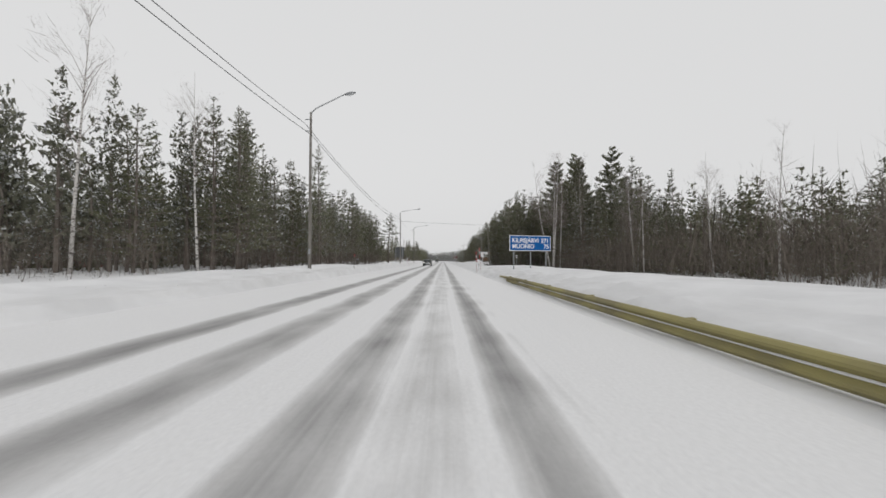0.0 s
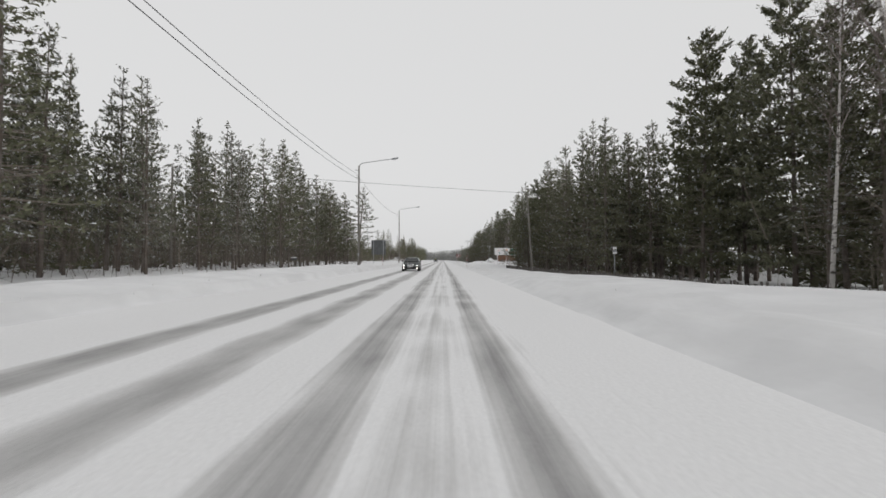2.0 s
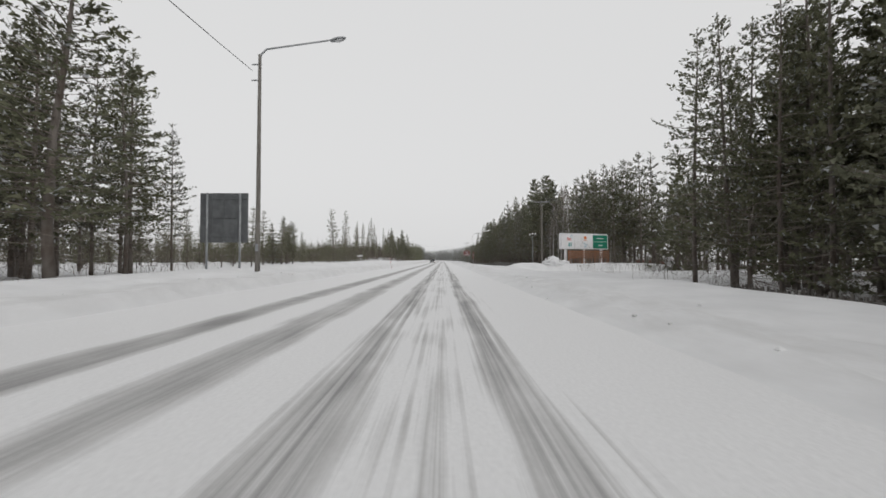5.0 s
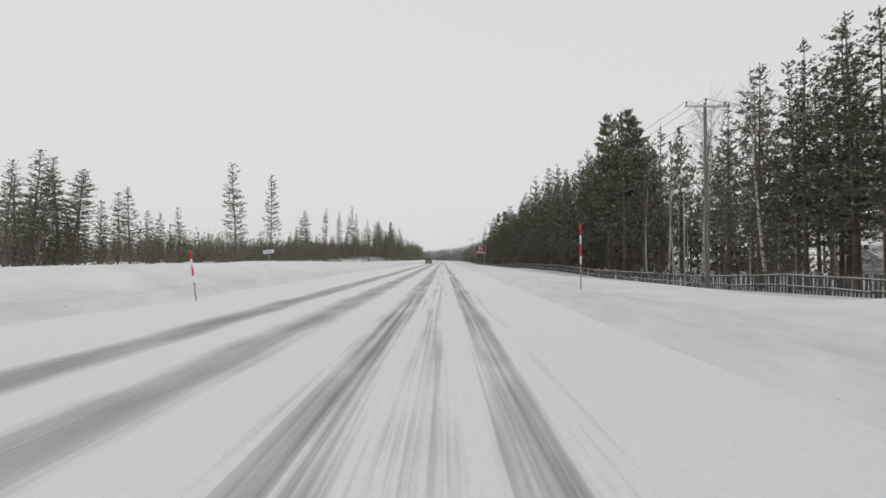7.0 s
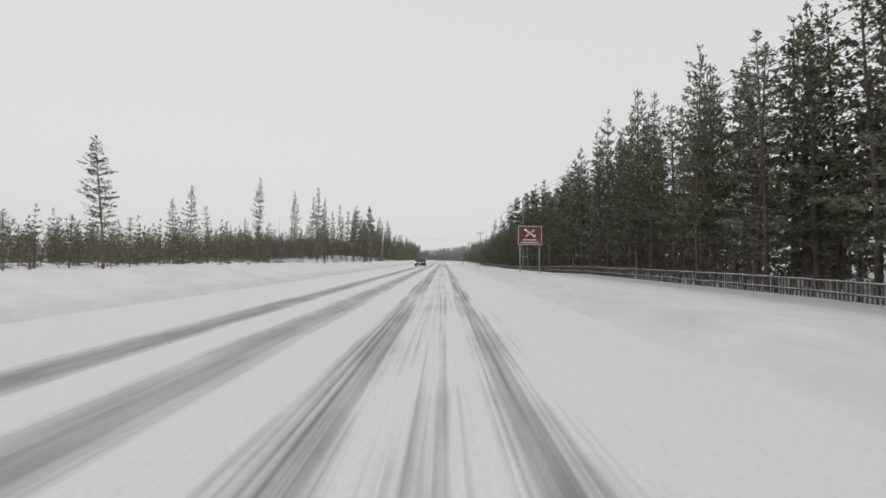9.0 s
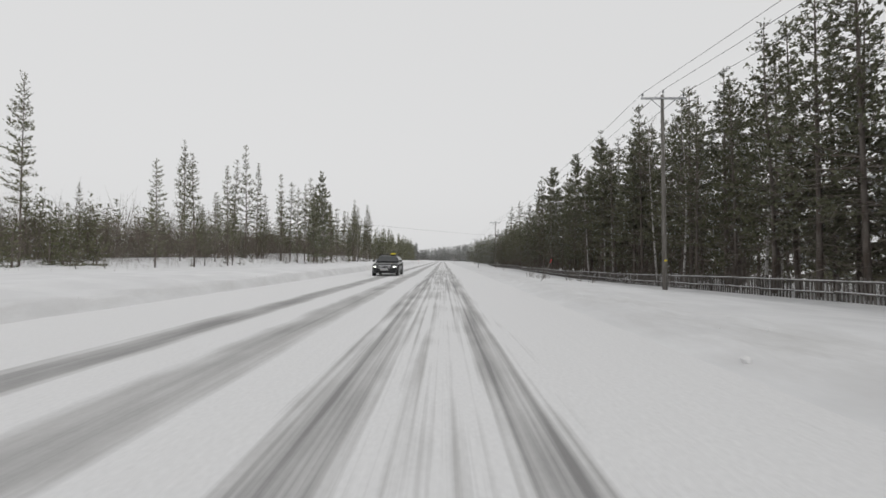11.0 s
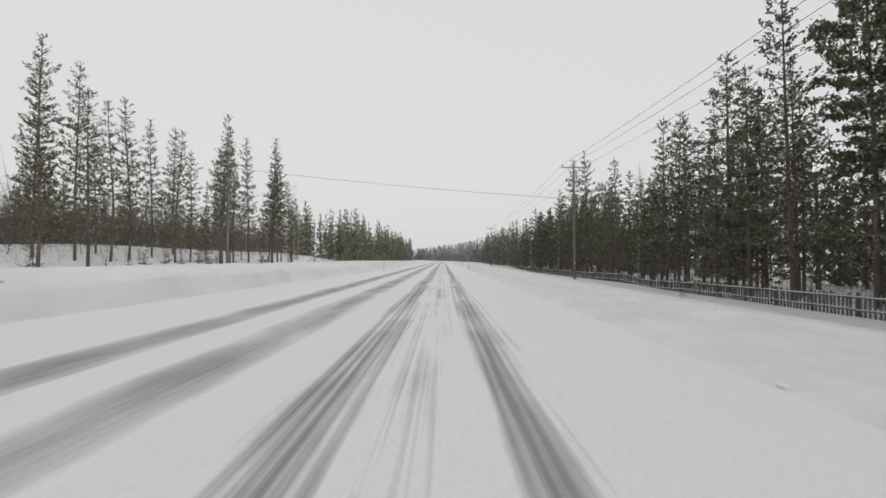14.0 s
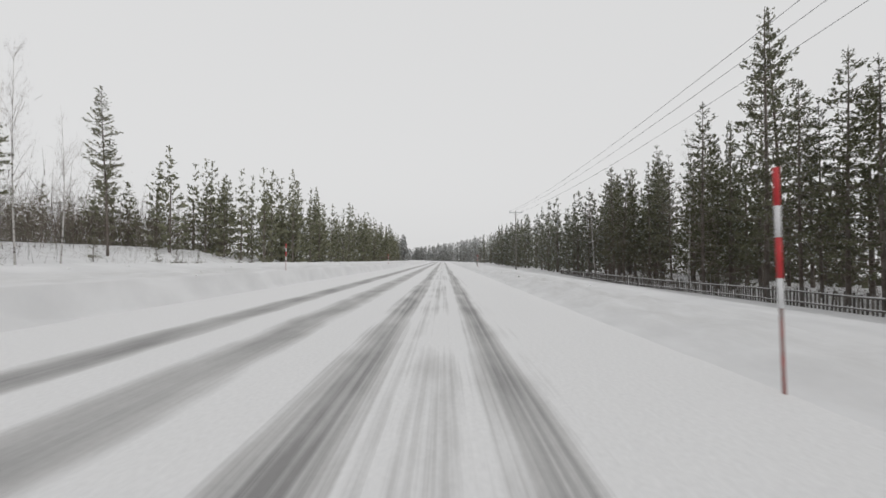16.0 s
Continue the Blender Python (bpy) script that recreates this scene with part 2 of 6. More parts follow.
POLEWOOD = material("weathered_pole_wood", (0.20, 0.188, 0.172), 0.9, other=(0.12, 0.11, 0.098), scale=5, stretch=(3, 3, 0.25), bump=0.5, bump_scale=20)
WIRE = material("black_cable", (0.05, 0.05, 0.055), 0.6)
FENCEWOOD = material("grey_fence_wood", (0.155, 0.143, 0.13), 0.92, other=(0.08, 0.072, 0.066), scale=3, stretch=(4, 4, 0.5), bump=0.5, island=0.3)
RAILPAINT = material("lichen_yellow_steel", (0.30, 0.265, 0.105), 0.75, 0.0, other=(0.20, 0.175, 0.085), scale=1.4, stretch=(1, 0.4, 1), bump=0.2)
RED = material("red_band", (0.55, 0.035, 0.04), 0.5, other=(0.45, 0.03, 0.035), scale=6)
FADED = material("faded_red_shaft", (0.36, 0.15, 0.14), 0.7, other=(0.30, 0.24, 0.23), scale=5)
WHITE = material("white_paint", (0.74, 0.74, 0.75), 0.5, other=(0.69, 0.69, 0.70), scale=2)
BLUE = material("blue_sign_sheet", (0.004, 0.095, 0.32), 0.6, other=(0.004, 0.085, 0.28), scale=1.5, spec=0.15)
GREEN = material("green_sign_sheet", (0.005, 0.20, 0.12), 0.4, other=(0.006, 0.17, 0.105), scale=1.5)
BROWN = material("brown_sign_sheet", (0.16, 0.035, 0.025), 0.5, other=(0.13, 0.03, 0.022), scale=1.5)
DARKGREY = material("dull_grey_board", (0.12, 0.125, 0.13), 0.8, other=(0.09, 0.095, 0.1), scale=2)
ORANGEWOOD = material("orange_brown_board", (0.27, 0.12, 0.06), 0.8, other=(0.2, 0.085, 0.045), scale=4, stretch=(0.5, 4, 4), bump=0.3)
YELLOW = material("yellow_plastic", (0.78, 0.64, 0.04), 0.5)
BLACK = material("black_trim", (0.012, 0.012, 0.013), 0.5)
RUBBER = material("tyre_rubber", (0.025, 0.025, 0.026), 0.85, other=(0.1, 0.1, 0.1), scale=9)
ALLOY = material("wheel_alloy", (0.4, 0.41, 0.42), 0.35, 0.8, other=(0.25, 0.25, 0.26), scale=8)
CHROME = material("chrome", (0.7, 0.7, 0.72), 0.15, 1.0)
PAINT_A = material("dark_green_car_paint", (0.010, 0.014, 0.012), 0.22, 0.0, other=(0.035, 0.036, 0.034), scale=2.5, low=0.5, high=0.85)
PAINT_B = material("black_car_paint", (0.008, 0.009, 0.010), 0.18, 0.0, other=(0.032, 0.032, 0.031), scale=2.5, low=0.5, high=0.85)
CARGLASS = material("dark_car_glass", (0.022, 0.025, 0.026), 0.07, 0.0, spec=0.5)
LAMP = material("lit_headlamp", (1.0, 0.96, 0.88), 0.2, emit=6.0)
GLASSY = material("lamp_lens", (0.55, 0.56, 0.57), 0.15, 0.2)
GLOBE = material("white_globe", (0.78, 0.78, 0.77), 0.3)
REDHOUSE = material("red_house_boards", (0.20, 0.045, 0.035), 0.85, other=(0.15, 0.035, 0.03), scale=5, stretch=(6, 6, 0.4))
LOGO_RED = material("logo_red", (0.6, 0.12, 0.10), 0.5)
LOGO_BLUE = material("logo_pale_blue", (0.25, 0.42, 0.5), 0.5)
LOGO_TEAL = material("logo_teal", (0.02, 0.27, 0.27), 0.5)
LOGO_ORANGE = material("logo_orange", (0.65, 0.2, 0.06), 0.5)


# ---- helpers for meshes ----
def bend(y):
    """How far the road has swung to its left at y."""
    return -max(0.0, y - 530.0) ** 2 / 1700.0 if y < 800 else -42.88 - (y - 800) * 0.3176


def smooth(a, b, x):
    t = min(1.0, max(0.0, (x - a) / (b - a)))
    return t * t * (3 - 2 * t)


def mesh_of(name, verts, faces, mat, shade=False):
    me = bpy.data.meshes.new(name)
    me.from_pydata(verts, [], faces)
    me.materials.append(mat)
    if shade:
        me.polygons.foreach_set("use_smooth", [True] * len(me.polygons))
    me.update()
    return me


def part(name, data, parent, label="", m=None):
    """One mesh object under a thing or a part. data: a mesh."""
    ob = new(name, data)
    ob.parent = parent
    if m is not None:
        ob.matrix_basis = m
    return tagged(ob, label)


def from_bm(name, bm, mat, shade=False):
    me = bpy.data.meshes.new(name)
    bm.to_mesh(me)
    bm.free()
    me.materials.append(mat)
    if shade:
        me.polygons.foreach_set("use_smooth", [True] * len(me.polygons))
    return me


def box(name, sx, sy, sz, mat, bevel=0.0, at=(0, 0, 0)):
    bm = bmesh.new()
    bmesh.ops.create_cube(bm, size=1, matrix=Matrix.Translation(at) @ Matrix.Diagonal((sx, sy, sz, 1)))
    if bevel:
        bmesh.ops.bevel(bm, geom=bm.edges[:], offset=bevel, segments=2, affect="EDGES", profile=0.5)
    return from_bm(name, bm, mat)


def tube_data(points, radii, sides=6):
    """A tapered tube along points: verts and faces."""
    verts, faces = [], []
    pts = [Vector(p) for p in points]
    for i, p in enumerate(pts):
        d = (pts[min(i + 1, len(pts) - 1)] - pts[max(i - 1, 0)]).normalized()
        a = d.cross(Vector((0.31, 0.95, 0.05))).normalized()
        if a.length < 0.1:
            a = d.cross(Vector((1, 0, 0))).normalized()
        b = d.cross(a)
        for k in range(sides):
            an = 2 * math.pi * k / sides
            verts.append(tuple(p + (a * math.cos(an) + b * math.sin(an)) * radii[i]))
    for i in range(len(pts) - 1):
        for k in range(sides):
            k2 = (k + 1) % sides
            faces.append((i * sides + k, i * sides + k2, (i + 1) * sides + k2, (i + 1) * sides + k))
    faces.append(tuple(range(sides))[::-1])
    faces.append(tuple((len(pts) - 1) * sides + k for k in range(sides)))
    return verts, faces


def tube(name, points, radii, mat, sides=8, shade=True):
    if isinstance(radii, (int, float)):
        radii = [radii] * len(points)
    return mesh_of(name, *tube_data(points, radii, sides), mat, shade)


def joined(name, pieces, mat, shade=False):
    verts, faces = [], []
    for v, f in pieces:
        o = len(verts)
        verts += v
        faces += [tuple(i + o for i in q) for q in f]
    return mesh_of(name, verts, faces, mat, shade)


def words(name, text, size, mat, parent, m, align="LEFT"):
    """Raised lettering in the built-in font."""
    cu = bpy.data.curves.new(name, "FONT")
    cu.body, cu.size, cu.extrude, cu.offset, cu.align_x = text, size, 0.003, 0.008, align
    tmp = bpy.data.objects.new("tmp", cu)
    scene.collection.objects.link(tmp)
    bpy.context.view_layer.update()
    me = bpy.data.meshes.new_from_object(tmp.evaluated_get(bpy.context.evaluated_depsgraph_get()))
    bpy.data.objects.remove(tmp)
    bpy.data.curves.remove(cu)
    me.materials.clear()
    me.materials.append(mat)
    return part(name, me, parent, "", m)


# ---- lie of the land ----
CREST_R = [(-60, 0.6), (0, 0.62), (25, 0.62), (40, 0.66), (51, 0.55), (73, 0.2), (84, 0.07), (105, 0.07), (125, 0.4), (140, 0.1), (152, 0.05), (161, 0.36), (172, 0.42), (183, 0.33), (205, 0.3), (260, 0.2),
           (271, 0.02), (285, 0.02), (295, 0.18), (335, 0.22), (350, 0.32), (370, 0.4), (400, 0.4), (1200, 0.4)]
CREST_L = [(-60, 0.5), (5, 0.5), (30, 0.72), (42, 0.8), (53, 0.5), (75, 0.6), (86, 0.68), (102, 0.5), (148, 0.8), (165, 0.95), (184, 1.1), (207, 0.8), (240, 0.7), (262, 0.55), (275, 0.7),
           (295, 0.82), (317, 0.95), (350, 0.95), (360, 1.05), (400, 0.9), (1200, 0.9)]
CRX, CRZ = [a for a, b in CREST_R], [b for a, b in CREST_R]
CLX, CLZ = [a for a, b in CREST_L], [b for a, b in CREST_L]
BACK_R = np.array([(-60, -0.2), (55, -0.3), (75, -0.85), (130, -0.9), (142, -0.5), (150, -0.4), (173, -0.6), (185, -1.0), (206, -1.1), (220, -0.85), (255, -0.8), (287, -1.45), (304, -1.65), (345, -1.55), (352, -1.4), (400, -1.6), (430, -1.2), (600, -0.3), (1200, 0)])


def land(x, y):
    """The height of the snow, x from the road's own middle line of travel."""
    u = x - bend(y)
    if -6.0 < u < 2.9:
        return -0.06
    n1 = noise.noise((x * 0.35, y * 0.22, 0.0))
    n2 = noise.noise((x * 1.6, y * 1.1, 4.0))
    n4 = noise.noise((x * 3.4, y * 2.2, 7.0)) if -12 < u < 8 else 0.0
    n3 = noise.noise((x * 0.05, y * 0.03, 9.0))
    if u >= 2.9:
        c = float(np.interp(y, CRX, CRZ)) + 0.07 * n1
        b = float(np.interp(y, BACK_R[:, 0], BACK_R[:, 1]))
        u -= 0.62 * (1 - smooth(19.0, 26.5, y)) * (1 - smooth(4.0, 6.5, u))
        if u < 4.6:
            z = -0.02 + (c * 0.75 + 0.02) * (0.65 * smooth(2.95 + 0.25 * n1, 3.65 + 0.25 * n1, u) + 0.35 * smooth(3.4, 4.6, u))
        else:
            far = smooth(150, 175, y)
            z = c * (0.75 + 0.25 * smooth(4.6, 7.0, u))
            z += (b - z) * ((1 - far) * smooth(8.2, 12.5, u) + far * min(1.0, max(0.0, (u - 4.8) / 12.2)) ** 1.15)
        z += (0.16 * n2 + 0.12 * n4) * smooth(2.9, 3.5, u) * (1 - 0.85 * smooth(4.6, 7.0, u)) * (0.4 + 0.9 * c)
        # the side road's opening
        gate = smooth(136, 143, y) * (1 - smooth(153, 158, y))
        z = z * (1 - 0.9 * gate) + 0.0 * gate
        # the ridge ploughed up beside the opening
        ridge = math.exp(-((y - 160.3) / 1.8) ** 2) * smooth(7.2, 9.4, u) * (1 - smooth(24, 34, u))
        z += max(0.0, 0.78 + 0.12 * n1 + 0.1 * n2 - z) * ridge
        z += 0.25 * n3 * smooth(14, 40, u) + 0.035 * max(0.0, u - 22) * (1 - smooth(20, 60, y)) * (1 - smooth(60, 90, u))
    else:
        f = 7.3 + 0.6 * smooth(170, 210, y) - 1.1 * smooth(315, 345, y)
        c = float(np.interp(y, CLX, CLZ)) + 0.08 * n1
        w = -u
        e = 0.35 * n1 + 0.12 * n2
        cut = 0.28 + 0.34 * (1 - smooth(130, 160, y) * (1 - smooth(240, 262, y)))      # how sharply the plough cut the bank
        z = -0.06 + 0.04 * smooth(f - 0.1, f + 0.1, w) + c * cut * smooth(f + 0.3 + e, f + 0.55 + e, w) + c * (1 - cut) * (0.4 * smooth(f + 0.2, f + 2.0, w) + 0.6 * smooth(f + 1.3 + e, f + 3.2 + e, w))
        back = float(np.interp(y, [-60, 130, 170, 260, 300, 400, 1200], [0.0, 0.05, 0.5, 0.5, 0.55, 0.65, 0.8]))
        z += (back - c) * smooth(11.5, 15, w)
        z += (0.10 * n2 + 0.06 * n4) * smooth(f, f + 0.5, w) * (1 - 0.5 * smooth(f + 1.5, f + 4, w)) + 0.3 * n3 * smooth(13, 30, w) + (0.012 + 0.05 * smooth(272, 300, y) + 0.09 * smooth(330, 356, y)) * min(max(0, w - 24.5), 15) * smooth(150, 200, y) * (1 - smooth(400, 470, y))
    return z


def make_ground():
    xs = list(np.arange(-6.0, -12.0, -0.2)) + list(np.arange(-12, -24, -0.6)) + list(np.arange(-24, -60, -2.5)) + [-60, -75, -95, -130, -200, -350, -700, -1500]
    xs = sorted(xs + [-5.9, -5, -2, 1, 2.85]) + list(np.arange(2.9, 8.5, 0.18)) + list(np.arange(8.6, 20, 0.6)) + list(np.arange(20, 60, 2.5)) + [62, 75, 95, 130, 200, 350, 700, 1500]
    ys = [-600, -300, -150, -80, -50, -30, -15] + list(np.arange(-8, 400, 0.8)) + list(np.arange(400, 520, 1.5)) + list(np.arange(520, 800, 6)) + [800, 900, 1100, 1500, 2200]
    verts = [(x + bend(y), y, land(x + bend(y), y)) for y in ys for x in xs]
    w = len(xs)
    faces = [(j * w + i, j * w + i + 1, (j + 1) * w + i + 1, (j + 1) * w + i) for j in range(len(ys) - 1) for i in range(w - 1)]
    me = mesh_of("ground", verts, faces, PLOUGHED, True)
    lay = me.uv_layers.new(name="along")
    us = np.tile(np.array(xs), len(ys))
    vs = np.repeat(np.array(ys), w)
    idx = np.empty(len(me.loops), dtype=np.int32)
    me.loops.foreach_get("vertex_index", idx)
    lay.data.foreach_set("uv", np.stack([us[idx], vs[idx]], axis=1).astype(np.float32).ravel())
    g = new("ground", me)
    tagged(g, "snow-covered roadside ground with ploughed banks", "ground", kind="structure")


def make_road():
    us = [-8.6, -7.6, -6.5, -5.5, -4.6, -4.15, -3.7, -3.0, -2.65, -2.2, -1.6, -0.95, -0.2, 0.66, 1.2, 2.0, 2.9, 3.2]
    rut = {-4.15: -0.012, -2.65: -0.012, -0.95: -0.014, 0.66: -0.014}
    ys = [-200, -60] + list(np.arange(-10, 430, 4.0)) + list(np.arange(430, 780, 4.0)) + [900]
    verts, uvs = [], []
    for y in ys:
        for u in us:
            z = 0.0 + rut.get(u, 0.0) - (0.05 if u in (-8.6, 3.2) else 0)
            verts.append((u + bend(y), y, z))
            uvs.append((u, y))
    w = len(us)
    faces = [(j * w + i, j * w + i + 1, (j + 1) * w + i + 1, (j + 1) * w + i) for j in range(len(ys) - 1) for i in range(w - 1)]
    me = mesh_of("road", verts, faces, ROAD, True)
    lay = me.uv_layers.new(name="along")
    for lp in me.loops:
        lay.data[lp.index].uv = uvs[lp.vertex_index]
    tagged(new("road", me), "two-lane road under packed snow with bare wheel tracks", "road", kind="structure")


make_ground()
make_road()


# ---- trees ----
def spikes(rng, p, d, count, size, wide, spread=0.42):
    """A tuft: narrow blades that fan out from p round the way d. Arrays of verts (count, 3, 3)."""
    dirs = rng.normal(0, spread, (count, 3)) + np.array(d)
    dirs /= np.linalg.norm(dirs, axis=1)[:, None] + 1e-6
    side = np.cross(dirs, rng.normal(0, 1, (count, 3)))
    side /= np.linalg.norm(side, axis=1)[:, None] + 1e-6
    ln = size * rng.uniform(0.7, 1.3, (count, 1))
    root = np.array(p) + rng.normal(0, 0.5, (count, 3)) * size
    return np.stack([root - side * wide * ln, root + side * wide * ln, root + dirs * ln], axis=1)


def blades_mesh(name, tris, mat):
    tris = np.concatenate(tris).astype(np.float32)
    k = len(tris)
    me = bpy.data.meshes.new(name)
    me.from_pydata(tris.reshape(-1, 3).tolist(), [], np.arange(k * 3).reshape(k, 3).tolist())
    me.materials.append(mat)
    return me


def crown_mesh(tris, limbs, dead, mat):
    """Needles and the limbs that carry them, as one crown."""
    tris = np.concatenate(tris)
    k = len(tris)
    verts, faces = tris.reshape(-1, 3).tolist(), np.arange(k * 3).reshape(k, 3).tolist()
    for v, f in limbs:
        o = len(verts)
        verts += v
        faces += [tuple(i + o for i in q) for q in f]
    for arr in dead:
        o = len(verts)
        verts += arr.reshape(-1, 3).tolist()
        faces += [(o + 3 * q, o + 3 * q + 1, o + 3 * q + 2) for q in range(len(arr))]
    me = mesh_of("crown", verts, faces, mat)
    me.materials.append(LIMB)
    me.polygons.foreach_set("material_index", [0] * k + [1] * (len(faces) - k))
    return me


def flecks(rng, centres, axes, size):
    """One small ragged triangle of needles at each centre, drawn out along its axis. An array (n, 3, 3)."""
    k = len(centres)
    u = axes + rng.normal(0, 0.55, (k, 3))
    u /= np.linalg.norm(u, axis=1)[:, None] + 1e-6
    v = np.cross(u, rng.normal(0, 1, (k, 3)))
    v /= np.linalg.norm(v, axis=1)[:, None] + 1e-6
    s = size * rng.uniform(0.55, 1.25, (k, 1))
    w = s * rng.uniform(0.28, 0.62, (k, 1))
    flip = np.where(rng.random((k, 1)) < 0.5, -1.0, 1.0)
    return np.stack([centres + u * s * flip, centres - u * s * 0.6 * flip + v * w, centres - u * s * 0.6 * flip - v * w], axis=1)


def conifer_parts(seed, h, low, reach, whorls, tufts, blades, size, shape="pine", twiggy=True):
    """A conifer of whorled boughs, each a flat spray with its tip turned up: (trunk pieces, limb pieces, needle arrays, dead twigs)."""
    rng = np.random.default_rng(seed)
    lean = rng.normal(0, 0.012, 2)
    sway = rng.normal(0, 0.07, (2,))

    def stem(z):
        f = z / h
        return np.array((lean[0] * z + sway[0] * math.sin(f * 5), lean[1] * z + sway[1] * math.sin(f * 4 + 1), z))
    r0 = (0.0068 * h + 0.022) * (0.72 if reach < 1.5 else 1.0)
    trunk = [tube_data([stem(h * f) - np.array((0, 0, 0.3 if f == 0 else 0)) for f in (0, 0.15, 0.4, 0.65, 0.85, 1.0)],
                       [r0 * 1.15, r0 * 0.95, r0 * 0.75, r0 * 0.5, r0 * 0.28, 0.01], 7)]
    limbs, tris = [], []
    heavy = rng.uniform(0, 6.28)      # the side with the longer boughs
    for z in low * h + (h * 0.975 - low * h) * np.linspace(0, 1, whorls) ** 0.94:
        f = (z - low * h) / (h - low * h)
        if shape == "pine":
            prof = (0.55 + 0.45 * min(1, f / 0.16)) * (1 - f) ** 0.86 + 0.035
        elif shape == "umbrella":
            prof = (0.45 + 0.55 * min(1, f / 0.4)) * (1 - f ** 2.2) + 0.08
        elif shape == "slender":
            prof = (0.5 + 0.5 * min(1, f / 0.3)) * (1 - f) ** 0.62 + 0.03
        else:
            prof = (1 - f) ** 1.0 + 0.03
        prof *= rng.uniform(0.72, 1.12)
        nb = int(rng.integers(4, 6)) if f < 0.85 else 4
        a0 = rng.uniform(0, 6.28)
        zw = z + rng.normal(0, 0.12 * h / 14)
        for b in range(nb):
            a = a0 + 6.283 * b / nb + rng.normal(0, 0.28)
            ln = reach * prof * rng.uniform(0.6, 1.12) * (1 + 0.14 * math.cos(a - heavy))
            if rng.random() < 0.10 or ln < 0.06:
                continue
            s = stem(min(max(zw + rng.normal(0, 0.06), 0.3), h * 0.985))
            rise = -0.16 + 0.30 * f + 0.75 * max(0.0, f - 0.55) + rng.normal(0, 0.10)
            if shape == "slender":
                rise += 0.22
            curl = rng.uniform(0.10, 0.32)
            out = np.array((math.cos(a), math.sin(a), 0.0))
            side = np.array((-math.sin(a), math.cos(a), 0.0))
            up = np.array((0.0, 0.0, 1.0))
            mid, end = s + out * ln * 0.6 + up * ln * (rise * 0.6 + curl * 0.36), s + out * ln + up * ln * (rise + curl)
            r1 = 0.010 + 0.009 * ln
            limbs.append(tube_data([s, mid, end], [r1, r1 * 0.6, 0.004], 3))
            cnt = max(1, int(round(tufts * (0.12 + 1.1 * ln / reach))))
            t = 0.2 + 0.82 * rng.random(cnt) ** 0.72
            off = rng.normal(0, 0.22, cnt) * ln * (1.15 - 0.75 * t)
            c = s + out * (ln * t)[:, None] + side * off[:, None] + up * (ln * (rise * t + curl * t * t) + 0.05 * np.abs(off) + rng.normal(0.03, 0.035, cnt))[:, None]
            ax = out * 0.75 + up * (0.45 + 0.3 * f) + side * (np.sign(off) * 0.35)[:, None] + rng.normal(0, 0.2, (cnt, 3))
            ax /= np.linalg.norm(ax, axis=1)[:, None]
            # needles round each shoot
            cc, aa = np.repeat(c, blades, axis=0), np.repeat(ax, blades, axis=0)
            cc = cc + aa * (rng.uniform(-1.3, 1.5, (len(cc), 1)) * size) + rng.normal(0, 0.40, cc.shape) * size * min(1.0, 0.3 + ln)
            tris.append(flecks(rng, cc, aa, size * min(1.0, 0.62 + 0.5 * ln)))
    # the leader
    q = np.array([stem(h * (0.95 + 0.0065 * k)) for k in range(9)])
    tris.append(flecks(rng, q + rng.normal(0, 0.02, q.shape), np.repeat([(0.0, 0.0, 3.0)], 9, axis=0), size * 0.7))
    # dead bare twigs low on the stem
    dead = []
    for k in range(int(whorls * 2.2) if twiggy else 0):
        zz = rng.uniform(0.06, low + 0.2) * h
        a = rng.uniform(0, 6.28)
        dead.append(spikes(rng, stem(zz), (math.cos(a), math.sin(a), rng.uniform(-0.45, 0.15)), 3, reach * rng.uniform(0.2, 0.62), 0.009, 0.25))
    return trunk, limbs, tris, dead


def make_conifer(name, label, seed, h, low, reach, whorls, tufts, blades, size, mat, shape="pine"):
    trunk, limbs, tris, dead = conifer_parts(seed, h, low, reach, whorls, tufts, blades, size, shape)
    top = new(name)
    part("trunk", joined("trunk", trunk, BARK, True), top)
    part("crown", crown_mesh(tris, limbs, dead, mat), top)
    return tagged(top, label, "tree")


